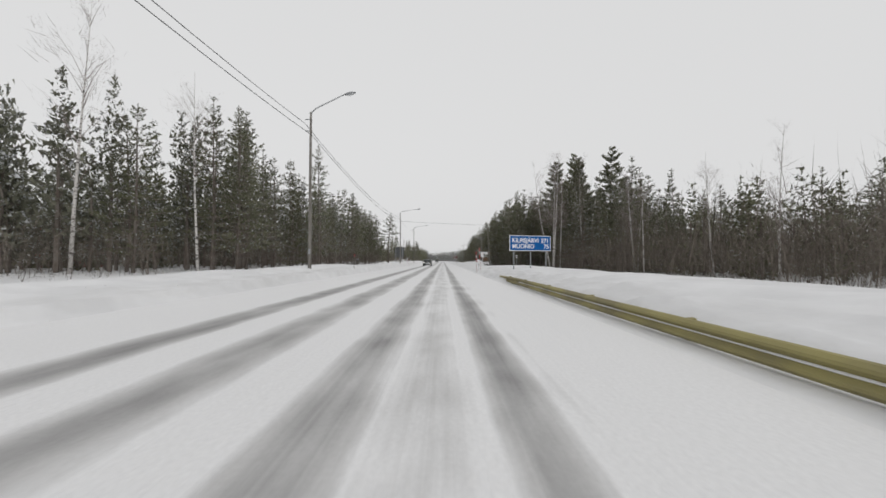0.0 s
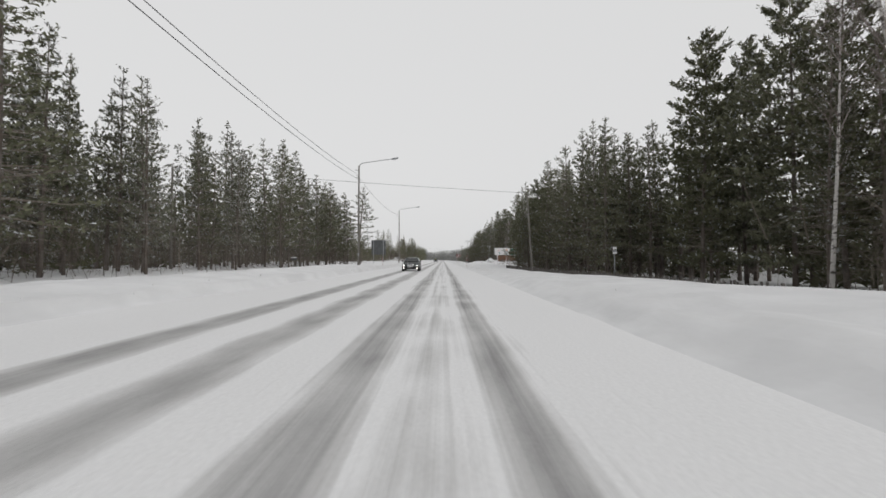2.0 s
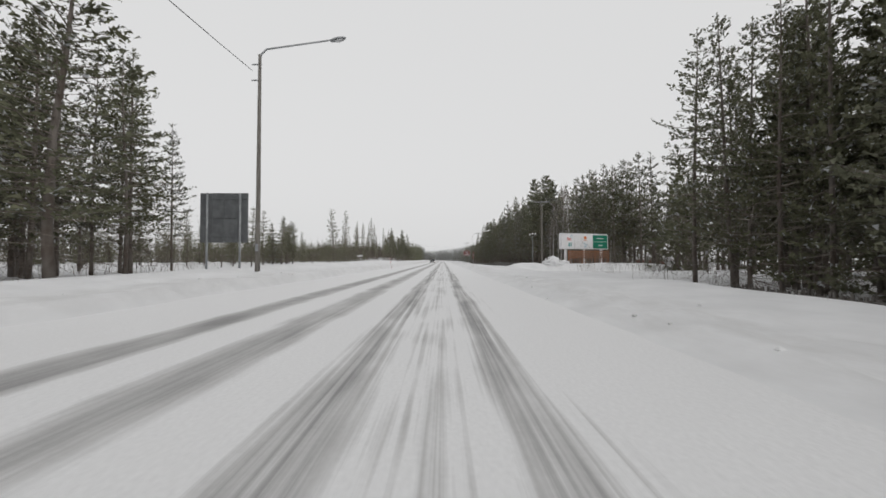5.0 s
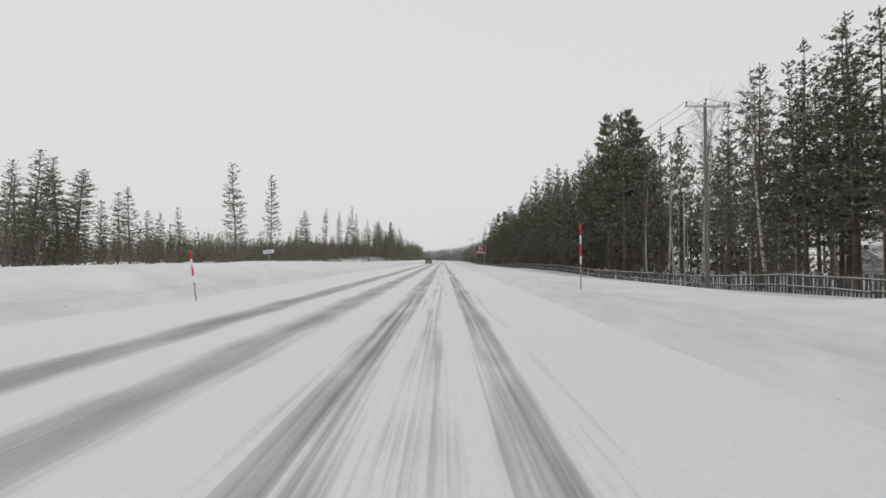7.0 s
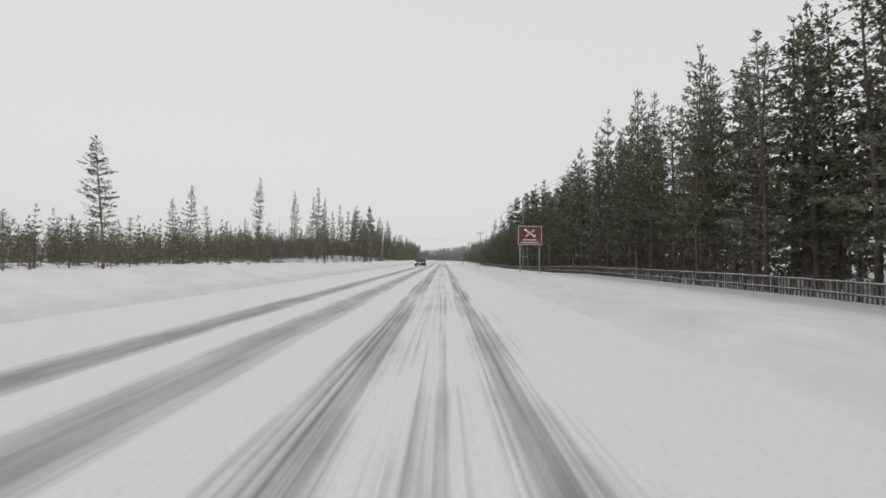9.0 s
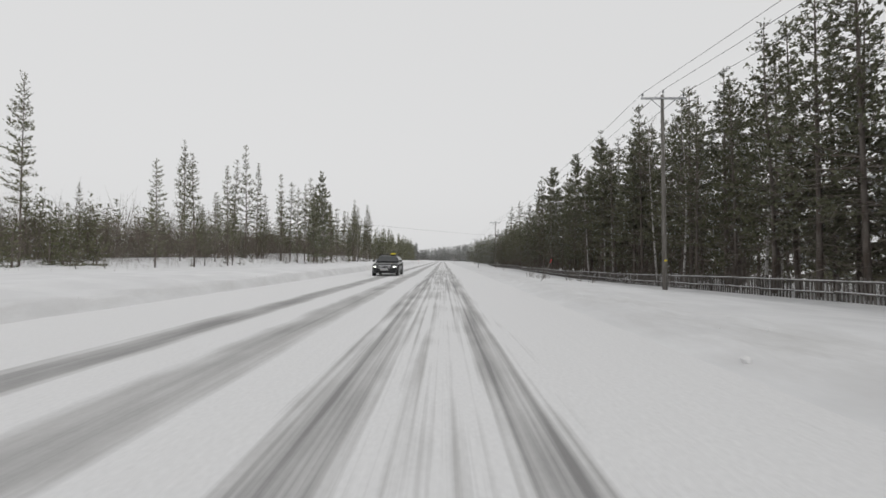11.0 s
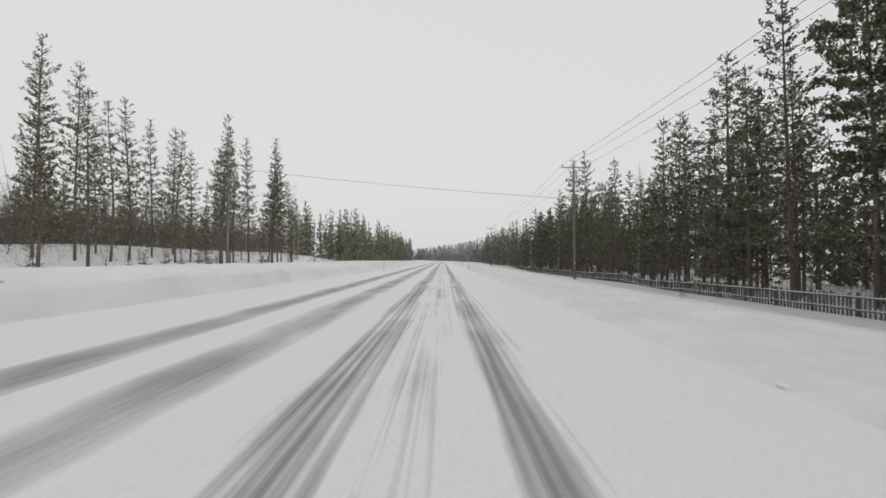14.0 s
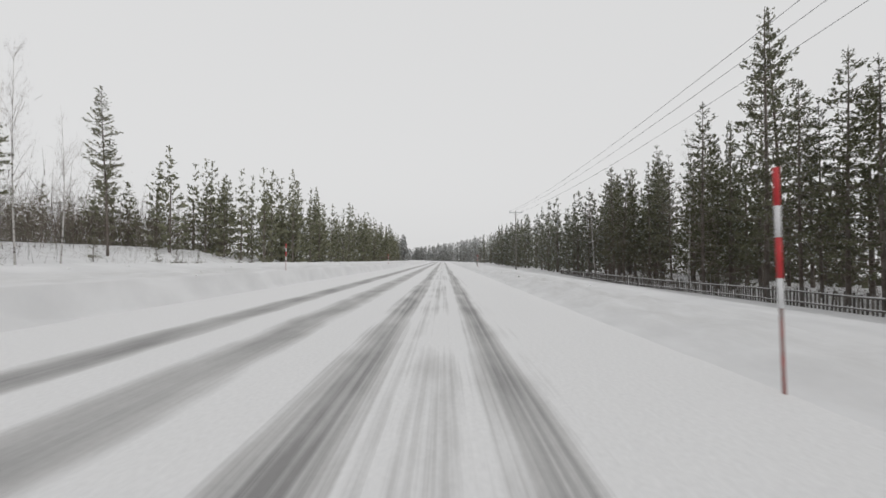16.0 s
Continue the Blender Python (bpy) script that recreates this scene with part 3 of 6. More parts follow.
def birch_parts(seed, h, stems=1, spread=0.1, fine=1.0):
    rng = np.random.default_rng(seed)
    trunk, twigs = [], []
    for k in range(stems):
        a = rng.uniform(0, 6.28)
        tilt = spread * (0.3 + rng.random()) if stems > 1 else 0.04
        hk = h * rng.uniform(0.8, 1.0) if k else h
        dirn = np.array((math.cos(a) * tilt, math.sin(a) * tilt, 1))
        off = np.array((math.cos(a), math.sin(a), 0)) * 0.15 * (k > 0)
        curve = rng.normal(0, 0.25, 2)

        def stem(f):
            return off + dirn * hk * f + np.array((curve[0] * math.sin(f * 3), curve[1] * math.sin(f * 3.5), -0.3 if f == 0 else 0))
        r0 = 0.0056 * hk + 0.016
        trunk.append(tube_data([stem(f) for f in (0, 0.2, 0.4, 0.6, 0.8, 1)], [r0 * 1.15, r0 * 0.88, r0 * 0.66, r0 * 0.42, r0 * 0.22, 0.006], 7))
        for b in range(int(34 * fine)):
            f = rng.uniform(0.30, 0.97)
            s = stem(f)
            an = rng.uniform(0, 6.28)
            ln = hk * 0.25 * (1.08 - f) ** 0.7 * rng.uniform(0.5, 1.2)
            d = np.array((math.cos(an) * 0.52, math.sin(an) * 0.52, 0.98))
            m1, e = s + d * ln * 0.5, s + d * ln + np.array((math.cos(an), math.sin(an), -0.3)) * ln * 0.10
            twigs.append(tube_data([s, m1, e], [0.006 + 0.007 * ln, 0.005 + 0.003 * ln, 0.003], 3))
            for q in range(int(11 * fine)):
                p = s + (e - s) * rng.uniform(0.2, 1.0)
                dd = d * 0.9 + rng.normal(0, 0.42, 3)
                l2 = ln * rng.uniform(0.22, 0.5)
                fine_ones = [spikes(rng, p, dd / np.linalg.norm(dd), 1, l2, 0.011, 0.05)]
                for w in range(3):
                    fine_ones.append(spikes(rng, p + dd * l2 * rng.uniform(0.2, 0.9), dd / np.linalg.norm(dd), 2, l2 * 0.55, 0.012, 0.38))
                for arr in fine_ones:
                    v = arr.reshape(-1, 3).tolist()
                    twigs.append((v, [(3 * k3, 3 * k3 + 1, 3 * k3 + 2) for k3 in range(len(v) // 3)]))
    return trunk, twigs


def make_birch(label, seed, h, stems=1, spread=0.1, fine=1.0):
    trunk, twigs = birch_parts(seed, h, stems, spread, fine)
    top = new("birch_tree")
    part("trunk", joined("trunk", trunk, BIRCH, True), top, "white birch trunk with dark marks")
    part("crown", joined("crown", twigs, TWIG), top, "bare reddish twigs")
    return tagged(top, label, "tree")


KINDS = {}


L_PINE = "tall dark green pine dusted with snow"
L_PALE = "frosted grey-green pine with bare lower trunk"
L_YOUNG = "slender young pine standing in snow"
L_SPRUCE = "narrow dark conifer dusted with snow"
L_BIRCH = "bare white-stemmed birch in winter"
TEMPLATES = []
for s in range(6):
    TEMPLATES.append(("pine", make_conifer("pine_tree", L_PINE, 10 + s, 14.0, 0.12 + 0.06 * (s % 3), 2.9 + 0.4 * (s % 2), 25, 13, 4, 0.125, NEEDLE)))
for s in range(5):
    TEMPLATES.append(("pale", make_conifer("pine_tree", L_PALE, 30 + s, 14.0, 0.14 + 0.06 * (s % 3), 2.8 + 0.35 * (s % 2), 25, 13, 4, 0.122, NEEDLE_PALE)))
for s in range(7):
    TEMPLATES.append(("young", make_conifer("young_pine_tree", L_YOUNG, 50 + s, 10.0, 0.12 + 0.10 * (s % 3), 1.15, 27, 8, 4, 0.088, NEEDLE_YOUNG, "slender")))
for s in range(4):
    TEMPLATES.append(("spruce", make_conifer("spruce_tree", L_SPRUCE, 70 + s, 12.0, 0.06, 2.1, 28, 13, 4, 0.118, NEEDLE, "spruce")))
for s in range(3):
    TEMPLATES.append(("pine_lo", make_conifer("pine_tree", L_PINE, 210 + s, 14.0, 0.18 + 0.05 * (s % 3), 2.9, 22, 9, 3, 0.17, NEEDLE)))
    TEMPLATES.append(("pale_lo", make_conifer("pine_tree", L_PALE, 230 + s, 14.0, 0.20 + 0.05 * (s % 3), 2.8, 22, 9, 3, 0.165, NEEDLE_PALE)))
    TEMPLATES.append(("spruce_lo", make_conifer("spruce_tree", L_SPRUCE, 270 + s, 12.0, 0.08, 2.1, 24, 9, 3, 0.16, NEEDLE, "spruce")))
for s in range(2):
    TEMPLATES.append(("umbrella", make_conifer("pine_tree", "broad old pine with a rounded dense crown", 90 + s, 15.0, 0.30, 2.7, 26, 26, 5, 0.15, NEEDLE, "umbrella")))
for s in range(2):
    TEMPLATES.append(("bushy", make_conifer("pine_tree", "broad pine, dense and dark almost to the ground", 95 + s, 15.0, 0.08, 3.3, 30, 32, 5, 0.155, NEEDLE, "umbrella")))
for s in range(4):
    TEMPLATES.append(("birch", make_birch(L_BIRCH, 110 + s, 13.0, 1, 0.1, 0.7)))
TEMPLATES.append(("clump", make_birch("clump of bare birches leaning apart", 131, 15.0, 4, 0.13, 0.75)))
for s in range(3):
    TEMPLATES.append(("sapling", make_conifer("pine_sapling", "small pine sapling poking through deep snow", 150 + s, 1.6, 0.02, 0.42, 9, 4, 4, 0.05, NEEDLE_YOUNG, "spruce")))
for kind_, ob_ in TEMPLATES:
    KINDS.setdefault(kind_, []).append(ob_)
USED = set()
HEIGHT = {"sapling": 1.6, "pine_lo": 14.0, "pale_lo": 14.0, "spruce_lo": 12.0, "pine": 14.0, "pale": 14.0, "young": 10.0, "spruce": 12.0, "umbrella": 15.0, "bushy": 15.0, "birch": 13.0, "clump": 15.0}
pick = random.Random(7)


def plant(kind, x, y, h, wide=1.0, group="roadside trees"):
    """A tree of that kind and height; x from the road's line of travel."""
    ob = pick.choice(KINDS[kind])
    s = h / HEIGHT[kind]
    w = wide * s ** 0.7
    xx = x + bend(y)
    m = pose(xx, y, land(xx, y) - 0.05, 0, 0, pick.uniform(0, 360))
    if ob.name in USED:
        ob = copy_thing(ob, m)
    else:
        USED.add(ob.name)
        ob.matrix_basis = m
    ob.scale = (w, w, s)
    tagged(ob, group=group)
    return ob


PLANTED = []
# how tall the woods grow along each side of the road
CAP_R = np.array([(0, 5.2), (16, 5.6), (24, 6.2), (31, 7.2), (37, 8.8), (49, 13), (58, 14.5), (66, 19), (78, 20), (84, 17.5), (107, 18), (138, 17.6), (160, 15.5), (168, 16), (172, 16), (178, 17.5), (187, 18), (192, 18.5),
                  (206, 18.5), (214, 20), (232, 19.5), (248, 22.5), (268, 21), (274, 18), (281, 16.5), (287, 18), (292, 18.5), (299, 20), (304, 21.5), (309, 20), (315, 20), (320, 15), (326, 19.5), (339, 20), (345, 16), (349, 14), (353, 11), (358, 10.5), (362, 13.2),
                  (370, 14.5), (388, 14.5), (397, 14.2), (407, 16), (431, 14.5), (700, 16), (1200, 17)])
CAP_L = np.array([(0, 8), (16, 9), (26, 10.5), (31, 13), (38, 16), (50, 17.3), (64, 16.5), (77, 15.5), (84, 14), (87, 12.5), (91, 15.2), (110, 16.4), (140, 17), (148, 14), (152, 11), (290, 17), (1200, 17)])


def cap(x, y):
    """The height of the woods at y, on the side of x; trees set farther back may stand taller."""
    table, edge = (CAP_R, 24.0 if y > 150 else 18.0) if x > 0 else (CAP_L, 23.0)
    return float(np.interp(y, table[:, 0], table[:, 1])) * max(1.0, 0.55 + 0.45 * abs(x) / edge)


def free(x, y, gap):
    for a, b in PLANTED:
        if abs(b - y) < gap and (a - x) ** 2 + (b - y) ** 2 < gap * gap:
            return False
    return True


def stand(count, x0, x1, y0, y1, mixture, hmin, hmax, gap, bias=1.6, group="roadside trees", wide=1.0):
    """Trees strewn over a strip, thicker towards x0, its edge by the road."""
    made = tries = 0
    while made < count and tries < count * 30:
        tries += 1
        x = x0 + (x1 - x0) * pick.random() ** bias
        y = pick.uniform(y0, y1)
        if not free(x, y, gap):
            continue
        PLANTED.append((x, y))
        kind = pick.choices([k for k, w in mixture], [w for k, w in mixture])[0]
        h = min(pick.uniform(hmin, hmax), cap(x, y) * pick.uniform(0.9, 1.04))
        if kind in ("birch", "young"):
            h *= 0.85
        if abs(x) > 26.5 and kind + "_lo" in KINDS:
            kind += "_lo"
        plant(kind, x, y, h, wide * pick.uniform(0.85, 1.15), group)
        made += 1


def hero(kind, x, y, h, wide=1.0, group="roadside trees"):
    PLANTED.append((x, y))
    return plant(kind, x, y, h, wide, group)


# trees that stand out
for row in (("birch", -29.8, 33, 22.6, 1.2), ("birch", -21.5, 36.3, 17.6, 1.1), ("pine", -22.5, 45.5, 18.5, 1.1), ("pine", -21.2, 42.5, 17, 1.1), ("pale", -25, 51, 18.8, 1.1), ("pine", -22.7, 40.5, 17.4, 1.1), ("pale", -24.1, 43.5, 16.2, 1.1), ("pine", -23.1, 48.5, 18.8, 1.1), ("pine", -27, 36, 14.8, 1.2),
        ("pale", -29.1, 38, 14.4, 1.1), ("pine", -22, 100, 17.5, 1), ("pine", -16.7, 128, 15.8, 1.7), ("pine", -24.1, 129, 17.1, 1.2), ("pine", -24.8, 131.5, 17.5, 1.2), ("pine", -24.1, 134, 16.5, 1.2),
        ("pine", -23.9, 122.8, 17.4, 1.2), ("pale", -25.6, 137.3, 16.8, 1.1), ("bushy", 20.8, 77, 20.5, 1), ("bushy", 23, 71, 20, 1), ("bushy", 25, 78, 20, 1), ("bushy", 26.5, 65, 19.5, 1),
        ("bushy", 21.5, 66, 18, 0.9), ("birch", 17.8, 63, 15, 1), ("birch", 19, 39, 10, 1), ("birch", 21, 32, 10, 1), ("birch", 22, 27, 10.5, 1), ("umbrella", 24.5, 209.5, 22.8, 0.95),
        ("umbrella", 27.3, 212.5, 22.2, 0.95), ("pine", 24.5, 283, 20, 1.2), ("pine", 26, 287, 20.5, 1.2), ("pine", 23.2, 292, 19, 1.1), ("pine", 25.8, 294.5, 20, 1.2), ("pine", 27.5, 281, 20, 1.2), ("pale", 24.8, 278, 19.5, 1.2), ("birch", 22.6, 281, 17, 1), ("birch", 22.8, 286, 18, 1), ("pine", 27, 172, 17, 1.2), ("pale", 29, 176, 17.4, 1.2), ("pine", 25, 170, 15.6, 1.2), ("pale", 31, 171, 17.8, 1.2), ("pine", 28, 168.5, 17.2, 1.2), ("pine", 24.6, 178.5, 17.2, 1.1), ("pale", 26.4, 181, 17.5, 1.1), ("pine", 24.2, 185.5, 17.6, 1.1), ("birch", 22.7, 190, 17.8, 1.2),
        ("birch", 24.3, 193, 17.2, 1.2), ("birch", 22.7, 183, 16.1, 1.2), ("pine", 23.8, 221, 18.4, 1.25), ("pine", 25.2, 219, 18.4, 1.25), ("pine", 24.5, 225, 18, 1.2), ("pine", 26.6, 216.5, 19.4, 1.25),
        ("pine", 23.1, 228.5, 18, 1.2), ("pine", 28.7, 218, 20.4, 1.25), ("pine", 29.4, 221, 20.4, 1.25), ("umbrella", 23.8, 316, 21.8, 0.75), ("umbrella", 22.3, 300, 19.8, 0.95), ("pine", 23.8, 342.5, 20.4, 1.2),
        ("pine", 22.7, 351, 17.4, 1), ("bushy", -19.6, 309, 14.8, 0.6), ("spruce", -21.8, 311.5, 11.5, 0.8), ("pine", 23.8, 303.2, 22.2, 1), ("pine", 24.4, 299, 19.8, 1.1), ("umbrella", 23.6, 291.6, 18, 1.1), ("pine", 22.4, 295.5, 17.5, 1.1), ("pale", 26.5, 306.5, 20, 1.1), ("pine", 24.5, 310.5, 18.5, 1.1), ("pine", 25.5, 327.5, 20.5, 1.1), ("spruce", -23.4, 324.5, 11.5, 0.7), ("spruce", -25, 351.6, 8.8, 0.7), ("pine", 23.8, 371, 14.6, 1), ("pine", 23.5, 376, 15.2, 1),
        ("birch", 23.1, 298, 16.3, 1), ("birch", 23.8, 303, 17.7, 1), ("pine", 23, 381.5, 20.9, 1.1), ("pine", 22.7, 388, 16.6, 1.1), ("birch", 23.1, 391, 15, 1), ("birch", -24.3, 375.5, 13.2, 0.6),
        ("birch", -25, 379, 10.6, 0.6), ("clump", 14.7, 55.4, 16, 1), ("clump", 20.5, 44, 11, 1), ("birch", 20.8, 60.8, 17.2, 1), ("pale", 33.5, 74, 20.8, 1.2), ("pine", -27, 113, 21, 1.1), ("pine", -25.2, 114.6, 20, 1.1), ("pine", -18.3, 60.8, 18.6, 1),
        ("pale", -27, 56.4, 20, 1.1), ("pine", -24.2, 65.5, 17.2, 1.1), ("pale", -31, 102.6, 21, 1.1), ("pine", -26.2, 104.2, 18.8, 1.1), ("pine", -24.9, 107.7, 17.8, 1.1), ("pine", 16.6, 92.2, 17.6, 1.1),
        ("pine", 17.1, 110.6, 18.4, 1.1), ("pine", 15.8, 120.4, 15.6, 1.1), ("pine", 16.7, 101.3, 15.5, 1.1), ("pine", 17.5, 87.9, 17.1, 1.1), ("pine", 17, 137.8, 17.2, 1.1), ("pine", 26.8, 385, 23, 1),
        ("pine", 25.5, 352.7, 18.6, 1), ("pine", 28.5, 407, 18, 1), ("birch", 25.1, 361.2, 15.5, 0.8), ("pine", 22.6, 334.7, 21.6, 1), ("umbrella", 24.1, 331, 22.8, 0.9), ("pine", 25.2, 324.3, 18.5, 1),
        ("pine", 24.4, 249.5, 23.6, 1), ("pine", 26.9, 229.7, 21, 1.1), ("pine", 29.8, 243.7, 24, 1), ("pale", 22.3, 253.9, 22.4, 1), ("pine", 22.4, 288.4, 20.4, 1), ("pine", 27.1, 251, 23.8, 1),
        ("umbrella", 21.9, 208.3, 21.8, 0.9), ("pine", 25.5, 367.6, 17.5, 1)):
    hero(*row)
for x, y, h, w in ((-24.8, 203, 12.2, 1.5), (-24.1, 212, 12.7, 1.3), (-24.1, 373.5, 9.7, 1.3), (-24.2, 162.5, 7.7, 1.5), (-27.5, 171, 7.2, 1.6), (-27.5, 173, 8.4, 1.6), (-27.1, 179.6, 7.1, 1.5),
        (-28.3, 182.5, 8.5, 1.6), (-27.1, 181.7, 7.3, 1.4), (-28.3, 184.1, 8.4, 1.6), (-28.3, 185.6, 7.9, 1.5), (-27.1, 184.8, 7.6, 1.5), (-28.3, 188.1, 5.8, 1.2), (-32, 196.1, 8.1, 1.5),
        (-32, 194.6, 7.5, 1.4), (-34.4, 202, 6.4, 1.3), (-33.8, 203.2, 6.2, 1.3), (-32, 204.1, 7, 1.2), (-24.2, 227.3, 9.4, 1.3), (-34.7, 254.6, 10.9, 1.3), (-34, 250, 8.3, 1.3),
        (-34.5, 258.5, 8.5, 1.3), (-34.9, 276, 16, 0.9), (-30.1, 388.9, 15, 1.2), (-24, 276.5, 9.2, 1.1), (-24, 281.7, 11, 1.1), (-24, 288, 11.2, 1), (-24.5, 290.2, 7.8, 1.1), (-25.2, 285.6, 6, 1.1),
        (-37, 301, 17, 1), (-30, 296.5, 9.4, 1.2), (-33, 294, 7.5, 1.3), (-31, 303, 8.2, 1.2), (-36, 308, 9.5, 1.2), (-37.2, 315.5, 17.6, 1), (-36, 317.4, 20.6, 1), (-35, 319.6, 18.2, 1),
        (-34.3, 321.2, 12.6, 1.1), (-30.1, 318.9, 16.2, 1.1), (-27.2, 315.8, 14.4, 1.2), (-28.4, 314.2, 12.2, 1.2), (-25, 313, 13, 1.2), (-22.5, 316, 12.5, 1.2), (-27, 322.5, 15.2, 1.1),
        (-27, 325, 16.8, 1.1), (-26.5, 328, 16, 1.1), (-27.4, 330, 15.6, 1.2), (-30.2, 338.5, 16.8, 1.1), (-26.9, 341.4, 13.2, 1.2), (-28, 339.4, 15.4, 1.1), (-25, 333.4, 12.8, 1.2),
        (-24.2, 336, 12.4, 1.3), (-27.5, 344, 14.2, 1.2), (-25.5, 347.5, 12.8, 1.2), (-23.3, 351.4, 14.6, 1.1), (-24.1, 353.2, 16.6, 1.1), (-31.3, 355.8, 14.8, 1.2), (-26.4, 357, 13.5, 1.2),
        (-21, 360.4, 14.4, 1.1), (-25.5, 361.9, 16.4, 1.2), (-22.3, 362, 16.7, 1.2), (-25, 356.4, 14, 1), (-25.2, 357.8, 12.4, 1), (-26, 350.5, 11.6, 1.2), (-26, 370, 13.2, 1.1), (-27.5, 364.5, 9.5, 1.2), (-29, 349, 13.8, 1.1), (-32, 346, 12, 1.1), (-23.8, 366, 13.2, 1.2), (-23.6, 368.1, 12.3, 1), (-22.6, 369.6, 8.8, 1.4)):
    hero("young", x, y, h, w)
# forest on the left of the road
stand(30, -21.5, -27, 48, 150, (("pine", 3), ("pale", 4), ("spruce", 0.8), ("birch", 0.3)), 15.5, 18.5, 1.9, 1.0)
stand(22, -27, -45, 156, 192, (("young", 3), ("spruce", 0.6)), 6, 8.5, 1.8, 1.3, "young roadside trees", 1.5)
stand(20, -28, -60, 194, 280, (("young", 4), ("spruce", 0.6)), 4, 7, 2.5, 1.0, "young roadside trees", 1.2)
stand(14, -36, -50, 292, 388, (("young", 4), ("pale", 0.5)), 9, 13, 2.0, 1.3)
for k in range(46):
    hero("sapling", -pick.uniform(18.5, 27), pick.uniform(287, 398), pick.uniform(0.7, 2.2), pick.uniform(0.8, 1.2), "saplings on the slope")
for k in range(16):
    hero("sapling", -pick.uniform(22, 27), pick.uniform(172, 285), pick.uniform(0.8, 2.0), pick.uniform(0.8, 1.2), "saplings on the slope")
# forest on the right
stand(17, 19, 31, 41, 52, (("pine", 2), ("pale", 2), ("spruce", 1)), 7.5, 10, 1.7, 1.1)
stand(24, 18.5, 31, 52, 66, (("pine", 2), ("pale", 2), ("spruce", 1)), 10.5, 14, 1.7, 1.1)
stand(20, 21, 32, 16, 41, (("pine", 1.5), ("birch", 2.5), ("spruce", 1.5)), 5.5, 8, 2.2, 1.0)
stand(50, 15.6, 23, 83, 139, (("pine", 4), ("spruce", 1), ("umbrella", 0.4)), 14.5, 18.0, 1.8, 1.7)
stand(15, 23.5, 31, 172, 187, (("pine", 2), ("pale", 1.5), ("birch", 0.8)), 15, 18, 2.0, 1.2)
stand(17, 22.3, 33, 187, 206, (("pine", 0.8), ("pale", 1.2), ("birch", 2.2)), 15, 18, 2.2, 1.0)
stand(50, 21.6, 28, 206, 298, (("pine", 3), ("pale", 1), ("spruce", 1), ("birch", 0.7)), 17.5, 21.5, 2.1, 1.0)
stand(30, 21.8, 28, 298, 352, (("pine", 3), ("pale", 0.6), ("spruce", 1.5), ("birch", 0.4)), 14.5, 18.5, 2.1, 1.0)
stand(32, 21.8, 28, 352, 420, (("pine", 3), ("pale", 0.6), ("spruce", 1.5), ("birch", 0.3)), 13.5, 16.5, 2.1, 1.0)


for kind_, ob_ in TEMPLATES:
    if ob_.name not in USED:
        for o in (*ob_.children_recursive, ob_):
            bpy.data.objects.remove(o)


def far_woods(name, label, count, x0, x1, y0, y1, hmin, hmax, mat, seed, lowfrac=0.15, reach=1.5, bias=1.0, blades=3, size=0.29, whorls=12, tufts=5):
    """A wood too deep or far to count, joined into trunks and needles."""
    rng = np.random.default_rng(seed)
    bases = [conifer_parts(seed * 50 + k, 10.0, lowfrac, reach, whorls, tufts, blades, size, ("spruce", "pine")[k % 2], False) for k in range(5)]
    bases = [(t, np.concatenate(b)) for t, l_, b, d_ in bases]
    tris, trunks = [], []
    for i in range(count):
        u = x0 + (x1 - x0) * rng.random() ** bias
        y = rng.uniform(y0, y1)
        x = u + bend(y)
        s = min(rng.uniform(hmin, hmax), cap(u, y) * rng.uniform(0.88, 1.03)) / 10.0
        w = rng.uniform(0.75, 1.25) * s ** 0.6
        t, b = bases[int(rng.integers(5))]
        a = rng.uniform(0, 6.28)
        ca, sa = math.cos(a), math.sin(a)
        z = land(x, y) - 0.1
        arr = b.copy()
        arr[:, :, 0], arr[:, :, 1] = (b[:, :, 0] * ca - b[:, :, 1] * sa) * w + x, (b[:, :, 0] * sa + b[:, :, 1] * ca) * w + y
        arr[:, :, 2] = b[:, :, 2] * s + z
        tris.append(arr)
        r = 0.012 * s * 10 + 0.02
        trunks.append(tube_data([(x, y, z - 0.3), (x, y, z + s * 6)], [r, r * 0.5], 4))
    top = new(name)
    part("needles", blades_mesh("needles", tris, mat), top)
    part("trunks", joined("trunks", trunks, BARK), top)
    tagged(top, label, "woods", kind="stuff")


far_woods("woods", "pine woods behind the first trees", 46, -27, -40, 24, 150, 16, 20, NEEDLE_PALE, 51, 0.20, 2.2, 1.0, 3, 0.2, 19, 8)
far_woods("woods", "pine woods behind the first trees", 42, 26.5, 36, 204, 300, 18, 22, NEEDLE, 52, 0.20, 2.3, 1.0, 3, 0.2, 19, 8)
far_woods("woods", "pine woods behind the first trees", 42, 26.5, 36, 300, 425, 14.5, 18.5, NEEDLE, 53, 0.18, 2.3, 1.0, 3, 0.2, 19, 8)
far_woods("woods", "pine woods behind the first trees", 24, 21, 29, 83, 140, 14.5, 18, NEEDLE, 54, 0.20, 2.3, 1.0, 3, 0.2, 19, 8)
far_woods("woods", "deep pine woods behind the roadside trees", 150, -36, -70, -5, 150, 12.5, 17.5, NEEDLE_PALE, 1, 0.12, 2.0, 1.2)
far_woods("woods", "low young woods across the snowy clearing", 260, -48, -110, 145, 310, 4.5, 8.0, NEEDLE_YOUNG, 2, 0.05, 1.6, 0.8, 3, 0.33, 10)
